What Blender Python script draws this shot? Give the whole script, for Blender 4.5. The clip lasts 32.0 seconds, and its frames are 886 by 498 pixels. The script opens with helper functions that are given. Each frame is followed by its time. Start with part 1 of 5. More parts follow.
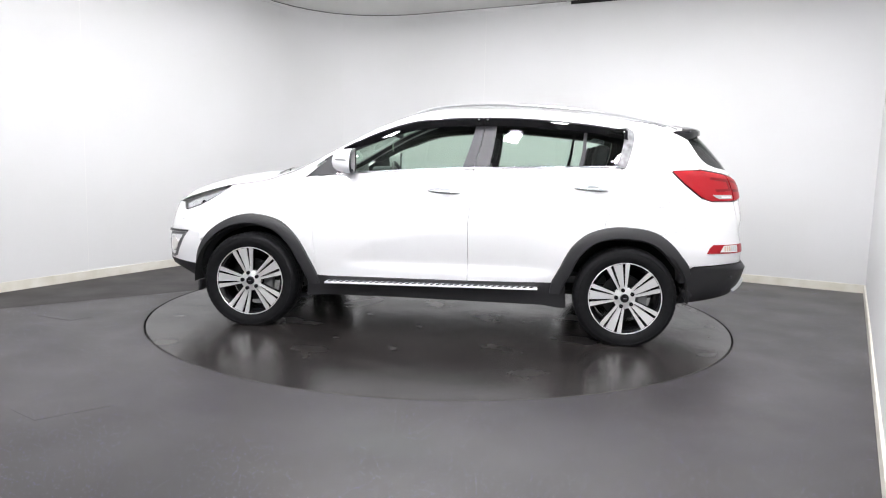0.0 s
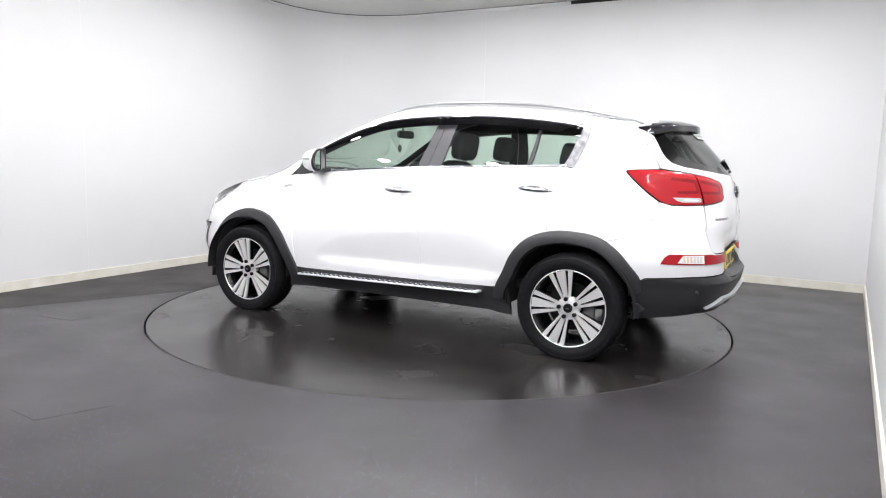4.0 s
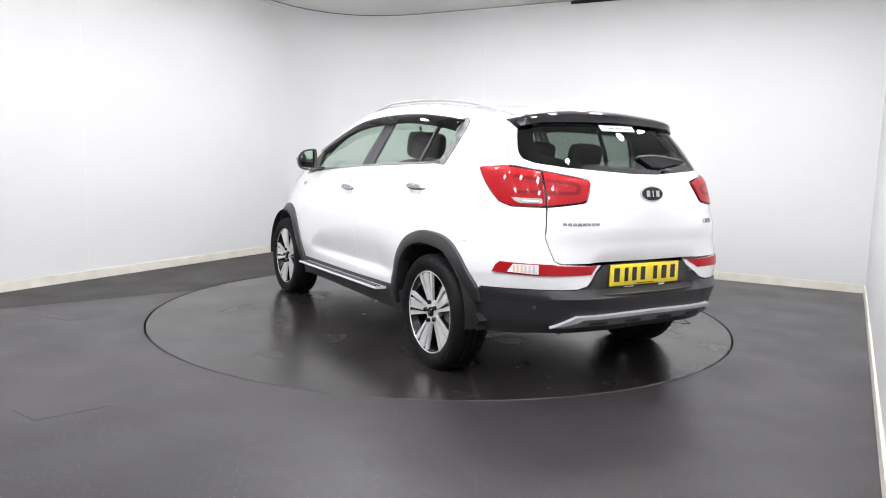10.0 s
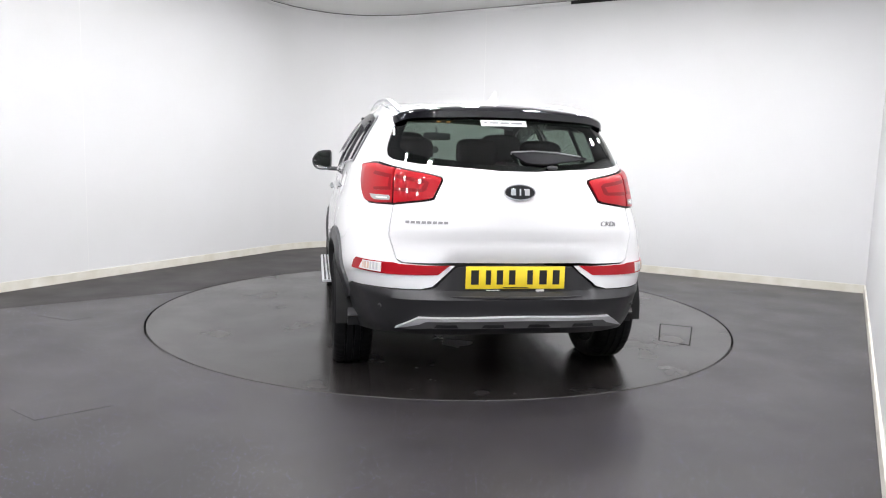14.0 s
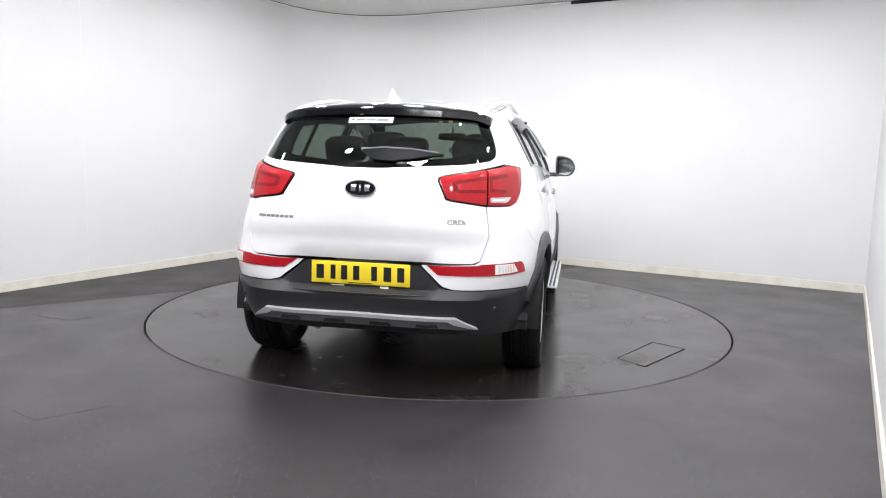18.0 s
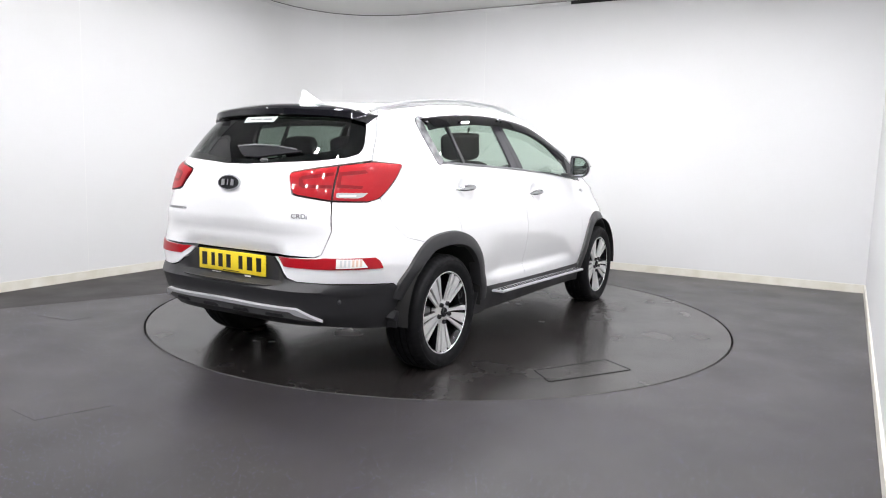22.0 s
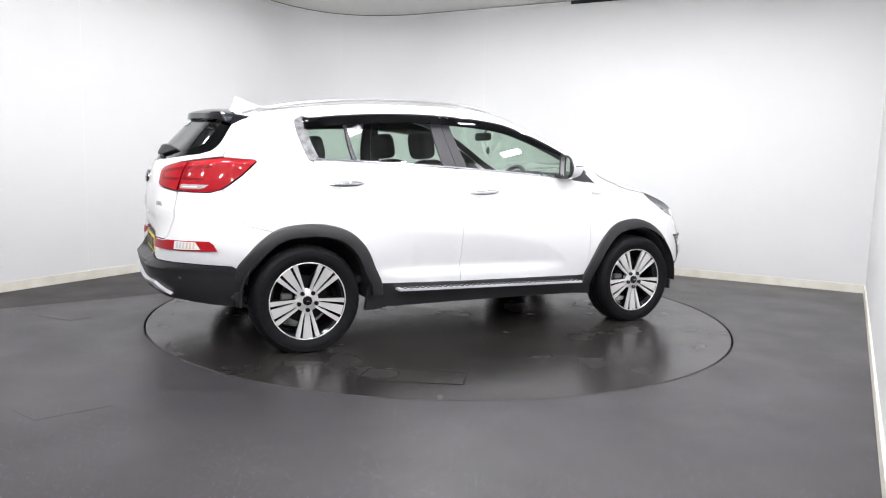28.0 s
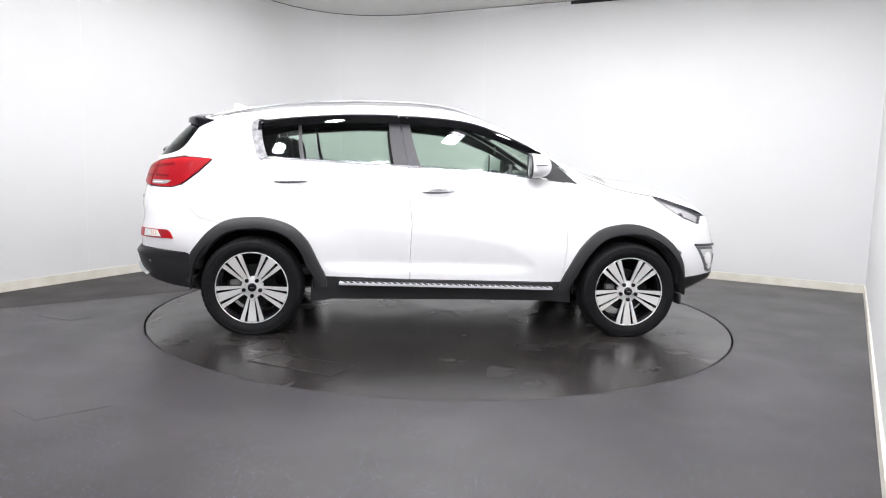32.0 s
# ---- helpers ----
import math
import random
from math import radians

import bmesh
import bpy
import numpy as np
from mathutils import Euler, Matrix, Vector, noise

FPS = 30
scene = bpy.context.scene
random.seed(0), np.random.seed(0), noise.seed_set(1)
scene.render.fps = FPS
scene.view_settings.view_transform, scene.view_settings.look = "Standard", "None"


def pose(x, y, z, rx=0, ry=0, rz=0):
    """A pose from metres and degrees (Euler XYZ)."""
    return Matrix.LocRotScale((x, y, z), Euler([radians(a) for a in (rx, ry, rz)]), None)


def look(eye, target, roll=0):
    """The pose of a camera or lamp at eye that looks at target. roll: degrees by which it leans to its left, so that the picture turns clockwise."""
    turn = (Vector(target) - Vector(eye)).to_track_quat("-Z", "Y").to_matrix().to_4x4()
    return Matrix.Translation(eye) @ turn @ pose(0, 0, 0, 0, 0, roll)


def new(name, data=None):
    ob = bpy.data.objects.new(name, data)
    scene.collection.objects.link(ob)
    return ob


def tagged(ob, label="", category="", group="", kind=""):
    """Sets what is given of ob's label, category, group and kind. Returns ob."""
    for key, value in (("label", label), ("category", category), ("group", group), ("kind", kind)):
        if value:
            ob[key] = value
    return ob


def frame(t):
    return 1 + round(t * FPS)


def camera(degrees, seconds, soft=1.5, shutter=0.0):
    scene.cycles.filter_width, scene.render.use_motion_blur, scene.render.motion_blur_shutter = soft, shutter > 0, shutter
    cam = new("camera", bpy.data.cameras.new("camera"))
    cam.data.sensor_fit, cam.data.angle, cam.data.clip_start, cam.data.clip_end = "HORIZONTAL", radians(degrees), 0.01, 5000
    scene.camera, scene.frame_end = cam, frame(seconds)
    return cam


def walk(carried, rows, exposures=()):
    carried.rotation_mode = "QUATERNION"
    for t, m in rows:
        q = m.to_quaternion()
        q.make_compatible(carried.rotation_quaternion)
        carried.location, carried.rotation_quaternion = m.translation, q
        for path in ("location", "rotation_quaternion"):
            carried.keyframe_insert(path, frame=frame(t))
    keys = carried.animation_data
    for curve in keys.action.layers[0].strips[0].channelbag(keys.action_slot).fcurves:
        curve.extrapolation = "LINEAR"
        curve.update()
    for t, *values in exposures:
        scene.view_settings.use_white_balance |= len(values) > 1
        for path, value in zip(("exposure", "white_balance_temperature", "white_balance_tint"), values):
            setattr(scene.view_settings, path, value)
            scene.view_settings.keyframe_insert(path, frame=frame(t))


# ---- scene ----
# ---- camera ----
cam = camera(64.2345, 32.0, soft=1.1)
EYE = Vector((0.0, -5.7403, 1.2137))
STAND = look(EYE, EYE + 5 * Vector((0.00265, 0.99239, -0.12315)), 1.554)
walk(cam, [(0.0, STAND), (32.0, STAND)])

# ---- world and exposure ----
world = bpy.data.worlds.new("world")
scene.world = world
world.use_nodes = True
world.node_tree.nodes["Background"].inputs[0].default_value = (0.8, 0.85, 0.9, 1)
world.node_tree.nodes["Background"].inputs[1].default_value = 0.1
scene.view_settings.exposure = 0.0

# ---- materials ----
def material(name, base, rough=0.5, metal=0.0, coat=0.0, spec=0.5, transmission=0.0, ior=1.5, emit=None, emit_strength=0.0, alpha=1.0):
    m = bpy.data.materials.new(name)
    m.use_nodes = True
    b = m.node_tree.nodes["Principled BSDF"]
    b.inputs["Base Color"].default_value = (*base, 1)
    b.inputs["Roughness"].default_value = rough
    b.inputs["Metallic"].default_value = metal
    b.inputs["Coat Weight"].default_value = coat
    b.inputs["Coat Roughness"].default_value = 0.04
    b.inputs["Specular IOR Level"].default_value = spec
    b.inputs["Transmission Weight"].default_value = transmission
    b.inputs["IOR"].default_value = ior
    b.inputs["Alpha"].default_value = alpha
    if emit:
        b.inputs["Emission Color"].default_value = (*emit, 1)
        b.inputs["Emission Strength"].default_value = emit_strength
    return m


def node(m, kind, **values):
    n = m.node_tree.nodes.new(kind)
    for key, value in values.items():
        n.inputs[key.replace("_", " ")].default_value = value
    return n


def join(m, a, b):
    m.node_tree.links.new(a, b)


def noisy(m, scale, low, high, slot="Roughness", detail=4.0, stretch=(1, 1, 1)):
    """Noise that varies a value of the surface between low and high."""
    b = m.node_tree.nodes["Principled BSDF"]
    co = m.node_tree.nodes.new("ShaderNodeTexCoord")
    mp = m.node_tree.nodes.new("ShaderNodeMapping")
    mp.inputs["Scale"].default_value = stretch
    n = node(m, "ShaderNodeTexNoise", Scale=scale, Detail=detail)
    r = m.node_tree.nodes.new("ShaderNodeMapRange")
    r.inputs["From Min"].default_value, r.inputs["From Max"].default_value = 0.3, 0.7
    join(m, co.outputs["Object"], mp.inputs["Vector"])
    join(m, mp.outputs["Vector"], n.inputs["Vector"])
    join(m, n.outputs["Fac"], r.inputs["Value"])
    if isinstance(low, tuple):
        mix = m.node_tree.nodes.new("ShaderNodeMix")
        mix.data_type = "RGBA"
        mix.inputs["A"].default_value, mix.inputs["B"].default_value = (*low, 1), (*high, 1)
        join(m, r.outputs["Result"], mix.inputs["Factor"])
        join(m, mix.outputs["Result"], b.inputs[slot])
        return mix
    r.inputs["To Min"].default_value, r.inputs["To Max"].default_value = low, high
    join(m, r.outputs["Result"], b.inputs[slot])
    return r


def bumpy(m, scale, strength, distance=0.001, detail=3.0):
    b = m.node_tree.nodes["Principled BSDF"]
    co = m.node_tree.nodes.new("ShaderNodeTexCoord")
    n = node(m, "ShaderNodeTexNoise", Scale=scale, Detail=detail)
    u = node(m, "ShaderNodeBump", Strength=strength, Distance=distance)
    join(m, co.outputs["Object"], n.inputs["Vector"])
    join(m, n.outputs["Fac"], u.inputs["Height"])
    join(m, u.outputs["Normal"], b.inputs["Normal"])


def vinyl(name, dark, light, rough, flakes=True, spec=0.36, dusty=0.5):
    """Worn safety vinyl: blotchy grey, glossy, with bright flakes."""
    m = material(name, dark, rough[0], spec=spec)
    b = m.node_tree.nodes["Principled BSDF"]
    mix = noisy(m, 1.3, dark, light, "Base Color", 6.0)
    noisy(m, 2.2, rough[0], rough[1], "Roughness", 7.0)
    bumpy(m, 420.0, 0.12, 0.0006)
    # dried dust and tyre marks
    dust = m.node_tree.nodes.new("ShaderNodeMix")
    dust.data_type = "RGBA"
    dust.inputs["B"].default_value = (0.075, 0.066, 0.060, 1)
    spots = node(m, "ShaderNodeTexNoise", Scale=3.4, Detail=9.0, Roughness=0.7)
    range_ = m.node_tree.nodes.new("ShaderNodeMapRange")
    range_.inputs["From Min"].default_value, range_.inputs["From Max"].default_value, range_.inputs["To Max"].default_value = 0.48, 0.80, dusty
    where = m.node_tree.nodes.new("ShaderNodeTexCoord")
    join(m, where.outputs["Object"], spots.inputs["Vector"])
    join(m, spots.outputs["Fac"], range_.inputs["Value"])
    join(m, range_.outputs["Result"], dust.inputs["Factor"])
    join(m, mix.outputs["Result"], dust.inputs["A"])
    join(m, dust.outputs["Result"], b.inputs["Base Color"])
    mix = dust
    if flakes:
        co = m.node_tree.nodes.new("ShaderNodeTexCoord")
        v = node(m, "ShaderNodeTexVoronoi", Scale=100.0)
        near = m.node_tree.nodes.new("ShaderNodeMath")
        near.operation, near.inputs[1].default_value = "LESS_THAN", 0.155
        rare = m.node_tree.nodes.new("ShaderNodeSeparateColor")
        pick = m.node_tree.nodes.new("ShaderNodeMath")
        pick.operation, pick.inputs[1].default_value = "GREATER_THAN", 0.45
        both = m.node_tree.nodes.new("ShaderNodeMath")
        both.operation = "MULTIPLY"
        tint = m.node_tree.nodes.new("ShaderNodeMix")
        tint.data_type = "RGBA"
        tint.inputs["A"].default_value, tint.inputs["B"].default_value = (0.55, 0.55, 0.62, 1), (0.22, 0.18, 0.80, 1)
        over = m.node_tree.nodes.new("ShaderNodeMix")
        over.data_type = "RGBA"
        join(m, co.outputs["Object"], v.inputs["Vector"])
        join(m, v.outputs["Distance"], near.inputs[0])
        join(m, v.outputs["Color"], rare.inputs["Color"])
        join(m, rare.outputs["Red"], pick.inputs[0])
        join(m, near.outputs[0], both.inputs[0])
        join(m, pick.outputs[0], both.inputs[1])
        join(m, rare.outputs["Green"], tint.inputs["Factor"])
        join(m, both.outputs[0], over.inputs["Factor"])
        join(m, mix.outputs["Result"], over.inputs["A"])
        join(m, tint.outputs["Result"], over.inputs["B"])
        join(m, over.outputs["Result"], b.inputs["Base Color"])
    return m


PAINT = material("white_car_paint", (0.80, 0.80, 0.808), 0.28, coat=1.0)
CLAD = material("black_grained_plastic", (0.023, 0.023, 0.025), 0.5)
noisy(CLAD, 9.0, 0.36, 0.50)
bumpy(CLAD, 900.0, 0.25, 0.0004)
GLOSS = material("gloss_black", (0.006, 0.006, 0.008), 0.07, spec=0.4)
SATIN = material("satin_black", (0.03, 0.03, 0.033), 0.42)
PILLAR = material("matt_black_film", (0.045, 0.045, 0.05), 0.38)
RUBBER = material("tyre_rubber", (0.008, 0.008, 0.009), 0.6, spec=0.15)
noisy(RUBBER, 30.0, 0.5, 0.72)
CHROME = material("chrome", (0.58, 0.59, 0.61), 0.19, metal=1.0)
ALLOY = material("machined_alloy", (0.82, 0.815, 0.81), 0.30, metal=0.5)
ALLOY_DARK = material("black_painted_alloy", (0.005, 0.005, 0.006), 0.18, spec=0.45)
SILVER = material("silver_plastic", (0.55, 0.56, 0.57), 0.33, metal=0.6)


def pane(name, tint, gloss=1.0):
    """Thin glass: it lets light straight through, tinted, and mirrors at a slant."""
    m = bpy.data.materials.new(name)
    m.use_nodes = True
    t = m.node_tree
    t.nodes.clear()
    out, mix = t.nodes.new("ShaderNodeOutputMaterial"), t.nodes.new("ShaderNodeMixShader")
    clear, shine, face = t.nodes.new("ShaderNodeBsdfTransparent"), t.nodes.new("ShaderNodeBsdfGlossy"), t.nodes.new("ShaderNodeLayerWeight")
    bend, part_ = t.nodes.new("ShaderNodeMath"), t.nodes.new("ShaderNodeMath")
    bend.operation, bend.inputs[1].default_value = "POWER", 5.0
    part_.operation, part_.inputs[1].default_value, part_.inputs[2].default_value = "MULTIPLY_ADD", 0.93, 0.07
    face.inputs["Blend"].default_value = 0.5
    t.links.new(face.outputs["Facing"], bend.inputs[0])
    t.links.new(bend.outputs[0], part_.inputs[0])
    clear.inputs["Color"].default_value = (*tint, 1)
    shine.inputs["Roughness"].default_value = 0.01
    shine.inputs["Color"].default_value = (gloss, gloss, gloss, 1)
    for a, b in ((part_.outputs[0], mix.inputs[0]), (clear.outputs[0], mix.inputs[1]), (shine.outputs[0], mix.inputs[2]), (mix.outputs[0], out.inputs[0])):
        t.links.new(a, b)
    return m


GLASS = pane("green_tinted_glass", (0.76, 0.86, 0.79))
REAR_GLASS = pane("tinted_rear_glass", (0.20, 0.24, 0.215))
VISOR = pane("smoked_acrylic", (0.085, 0.08, 0.095), 0.6)
LENS = pane("clear_lens", (0.95, 0.95, 0.95))
WIPER = material("glossy_wiper_plastic", (0.005, 0.005, 0.007), 0.40, spec=0.12)
MIRROR = material("mirror_glass", (0.85, 0.87, 0.88), 0.02, metal=1.0)
RED = material("red_lamp_lens", (0.34, 0.006, 0.012), 0.35, coat=0.4, spec=0.1)
RED_DARK = material("dark_red_lamp", (0.19, 0.003, 0.007), 0.35, coat=0.4, spec=0.1)
RED_RIM = material("lamp_edge_red", (0.06, 0.004, 0.006), 0.25, coat=0.5)
SILVER_BRIGHT = material("bright_silver_trim", (0.66, 0.67, 0.69), 0.36, metal=0.45)
BOWL = material("bright_lamp_bowl", (0.82, 0.83, 0.84), 0.22, metal=0.9)
ROTOR = material("brake_steel", (0.02, 0.02, 0.02), 0.45, metal=0.7)
MODEL_GREY = material("dull_chrome_letter", (0.26, 0.26, 0.27), 0.3, metal=0.3)
RAIL = material("brushed_rail", (0.55, 0.56, 0.57), 0.32, metal=0.75)
SKID_GREY = material("dull_grey_trim", (0.16, 0.16, 0.165), 0.4, metal=0.3)
RED_BRIGHT = material("bright_red_reflector", (0.34, 0.008, 0.014), 0.3, coat=0.35, spec=0.1)
CLEAR = material("clear_lamp_lens", (0.80, 0.78, 0.76), 0.15, coat=1.0)
REVERSE = material("clear_reversing_lens", (0.56, 0.55, 0.54), 0.2, metal=0.4, coat=0.6)
AMBER = material("amber_lens", (0.70, 0.52, 0.42), 0.2, coat=1.0)
YELLOW = material("yellow_plate", (0.86, 0.66, 0.03), 0.35, coat=0.3)
INK = material("black_ink", (0.012, 0.012, 0.012), 0.4)
FABRIC = material("charcoal_seat_cloth", (0.022, 0.022, 0.025), 0.85)
bumpy(FABRIC, 700.0, 0.3, 0.0006)
STICKER = material("faded_white_sticker", (0.50, 0.53, 0.50), 0.6)
TAG = material("pale_green_card", (0.30, 0.36, 0.30), 0.7)
TRIM = material("dark_cabin_plastic", (0.03, 0.031, 0.033), 0.55)
LINING = material("grey_headlining", (0.34, 0.34, 0.33), 0.9)
WALL = material("white_wall_paint", (0.68, 0.68, 0.676), 0.55)
noisy(WALL, 1.1, (0.645, 0.645, 0.648), (0.62, 0.62, 0.615), "Base Color")
bumpy(WALL, 60.0, 0.08, 0.001)
FRONT_WALL = material("pale_grey_wall_paint", (0.72, 0.72, 0.73), 0.7)
noisy(FRONT_WALL, 3.0, (0.69, 0.69, 0.70), (0.74, 0.74, 0.745), "Base Color")
FILM = material("crinkled_silver_film", (0.40, 0.40, 0.415), 0.42, metal=0.4)
noisy(FILM, 26.0, (0.11, 0.11, 0.115), (0.30, 0.30, 0.31), "Base Color", 3.0)
bumpy(FILM, 28.0, 0.3, 0.004)
CEILING = material("white_ceiling_tile", (0.72, 0.72, 0.70), 0.8)
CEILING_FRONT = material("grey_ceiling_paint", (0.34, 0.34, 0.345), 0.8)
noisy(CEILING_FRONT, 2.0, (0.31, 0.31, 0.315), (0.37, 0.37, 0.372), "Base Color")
BASE = material("cream_skirting", (0.72, 0.70, 0.64), 0.45)
noisy(BASE, 6.0, (0.72, 0.70, 0.64), (0.60, 0.57, 0.48), "Base Color")
FLOOR = vinyl("speckled_grey_vinyl", (0.0235, 0.021, 0.0218), (0.035, 0.0316, 0.0326), (0.33, 0.43), spec=0.46, dusty=0.24)
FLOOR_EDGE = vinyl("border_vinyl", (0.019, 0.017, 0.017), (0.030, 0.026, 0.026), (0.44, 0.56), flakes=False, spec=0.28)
DECK = vinyl("turntable_vinyl", (0.013, 0.0116, 0.0116), (0.023, 0.0205, 0.020), (0.18, 0.30), flakes=False, spec=0.52, dusty=0.45)
EDGE = material("worn_edge_metal", (0.10, 0.098, 0.095), 0.5, metal=0.3)
noisy(EDGE, 5.0, (0.05, 0.048, 0.046), (0.15, 0.147, 0.142), "Base Color")
PIT = material("dark_gap", (0.01, 0.01, 0.01), 0.9)
LED = material("led_diffuser", (0.9, 0.9, 0.9), 0.5, emit=(0.985, 0.98, 1.01), emit_strength=212.0)

ROOF_LAMP = material("warm_roof_lamp", (0.8, 0.5, 0.3), 0.4, emit=(1.0, 0.45, 0.15), emit_strength=2.0)

# ---- the car's body surface ----
# x forward, y to its left, z up; the turntable's axis is the origin


def smooth(v, knots):
    """Cubic Hermite through (place, value) knots, for numbers or arrays."""
    xs = np.array([k[0] for k in knots], float)
    ys = np.array([k[1] for k in knots], float)
    d = np.diff(ys) / np.diff(xs)
    m = np.empty_like(ys)
    m[1:-1] = np.where(d[:-1] * d[1:] > 0, 2 * d[:-1] * d[1:] / np.where(d[:-1] + d[1:] == 0, 1, d[:-1] + d[1:]), 0)
    m[0], m[-1] = d[0], d[-1]
    v = np.clip(np.asarray(v, float), xs[0], xs[-1])
    i = np.clip(np.searchsorted(xs, v) - 1, 0, len(xs) - 2)
    h = xs[i + 1] - xs[i]
    t = (v - xs[i]) / h
    return (ys[i] * (2 * t**3 - 3 * t**2 + 1) + h * m[i] * (t**3 - 2 * t**2 + t)
            + ys[i + 1] * (3 * t**2 - 2 * t**3) + h * m[i + 1] * (t**3 - t**2))


HALF_WIDTH = [(0.15, 0.84), (0.33, 0.872), (0.42, 0.888), (0.5, 0.90), (0.65, 0.908), (0.8, 0.902), (0.9, 0.888), (1.0, 0.866),
              (1.08, 0.848), (1.15, 0.828), (1.2, 0.812), (1.3, 0.765), (1.4, 0.712), (1.5, 0.655), (1.56, 0.615), (1.62, 0.555)]
NOSE = [(0.15, 1.75), (0.26, 1.88), (0.32, 1.99), (0.37, 2.09), (0.41, 2.128), (0.5, 2.132), (0.65, 2.125), (0.8, 2.105), (0.9, 2.065), (1.0, 2.02), (1.1, 1.99), (1.62, 1.9)]
TAIL = [(0.15, 2.02), (0.3, 2.15), (0.4, 2.235), (0.49, 2.262), (0.532, 2.270), (0.55, 2.246), (0.575, 2.226), (0.66, 2.220), (0.70, 2.215), (0.73, 2.208), (0.79, 2.204), (0.845, 2.210), (0.865, 2.219), (1.0, 2.218),
        (1.067, 2.205), (1.15, 2.175), (1.2, 2.15), (1.25, 2.12), (1.36, 2.025), (1.47, 1.915), (1.52, 1.86), (1.62, 1.7)]
NOSE_P = [(0.15, 3.8), (0.55, 3.8), (0.8, 3.3), (1.0, 2.8), (1.1, 2.9), (1.3, 4.0), (1.62, 5.0)]
TAIL_P = [(0.15, 4.4), (0.50, 4.5), (0.58, 5.1), (0.65, 5.4), (0.85, 5.0), (1.0, 4.5), (1.2, 4.4), (1.45, 5.0), (1.62, 5.0)]
ZS = np.linspace(0.15, 1.62, 148)
NV = 241
S_TAIL, S_NOSE = 2.9, 2.8


def section(length, width, p):
    a = np.linspace(0, math.pi / 2, 1500)
    x, y = length * np.sin(a) ** (2 / p), width * np.cos(a) ** (2 / p)
    y[-1] = 0
    s = np.concatenate([[0], np.cumsum(np.hypot(np.diff(x), np.diff(y)))])
    v = np.linspace(0, 1, NV) * s[-1]
    return np.interp(v, s, x), np.interp(v, s, y)


ROWS = {}
for side, ends, powers in (("tail", TAIL, TAIL_P), ("nose", NOSE, NOSE_P)):
    got = [section(float(smooth(z, ends)), float(smooth(z, HALF_WIDTH)), float(smooth(z, powers))) for z in ZS]
    ROWS[side] = (np.array([g[0] for g in got]), np.array([g[1] for g in got]))


def bilinear(table, v, z):
    i = np.clip((z - ZS[0]) / (ZS[1] - ZS[0]), 0, len(ZS) - 1.001)
    j = np.clip(v * (NV - 1), 0, NV - 1.001)
    a, b = i.astype(int), j.astype(int)
    s, t = i - a, j - b
    return (table[a, b] * (1 - s) * (1 - t) + table[a + 1, b] * s * (1 - t) + table[a, b + 1] * (1 - s) * t + table[a + 1, b + 1] * s * t)


def skin(u, z, off=0.0):
    """Points of the left side's skin: u metres of girth from the middle (forward positive), off metres outwards."""
    u, z = np.atleast_1d(np.asarray(u, float)), np.atleast_1d(np.asarray(z, float))

    def raw(u, z):
        flip = np.where((u < -S_TAIL) | (u > S_NOSE), -1.0, 1.0)
        u = np.where(u < -S_TAIL, -2 * S_TAIL - u, np.where(u > S_NOSE, 2 * S_NOSE - u, u))
        vt, vn = np.clip(-u / S_TAIL, 0, 1), np.clip(u / S_NOSE, 0, 1)
        x = np.where(u < 0, -bilinear(ROWS["tail"][0], vt, z), bilinear(ROWS["nose"][0], vn, z))
        y = np.where(u < 0, bilinear(ROWS["tail"][1], vt, z), bilinear(ROWS["nose"][1], vn, z)) * flip
        # the doors' hollow above the sill
        crease = np.interp(x, [-0.7, -0.26, 0.06, 0.16, 0.385, 0.517, 0.633, 0.70], [0.757, 0.731, 0.706, 0.682, 0.645, 0.575, 0.478, 0.44])
        depth = 0.14 * np.clip(crease - np.maximum(z, 0.507), 0, 1)
        back = np.clip((z - 0.444) / 0.060, 0, 1)
        y = y - flip * depth * back * back * (3 - 2 * back) * np.clip((x + 0.95) / 0.3, 0, 1)
        # the cups behind the door handles
        for hx, hz in ((-0.10, 1.01), (-1.10, 1.058)):
            y = y - flip * 0.024 * np.exp(-(((x - hx) / 0.060) ** 2 + ((z - hz) / 0.050) ** 2) ** 2)
        # the tailgate's bow: its flanks lie further forward than its middle
        bow = np.interp(z, [0.85, 1.0, 1.12, 1.3, 1.5, 1.6], [0.0, 0.016, 0.030, 0.044, 0.040, 0.0])
        x = x + bow * np.sin(math.pi * np.clip(np.abs(y) / 0.70, 0, 1)) ** 2 * np.clip((-x - 1.3) / 0.25, 0, 1)
        # the number plate's flat recess
        m = np.clip((0.42 - np.abs(y)) / 0.07, 0, 1) * np.clip((z - 0.54) / 0.02, 0, 1) * np.clip((0.73 - z) / 0.02, 0, 1) * (x < -2)
        x = x + m * np.clip(-2.186 - x, 0, 0.2)
        return np.stack([x, y, z], -1)

    p = raw(u, z)
    if np.any(off):
        h = 0.004
        du, dz = raw(u + h, z) - raw(u - h, z), raw(u, z + h) - raw(u, z - h)
        n = np.cross(du, dz)
        n /= np.linalg.norm(n, axis=-1)[:, None] + 1e-12
        n *= -1
        p = p + n * np.asarray(off).reshape(-1, 1)
    return p


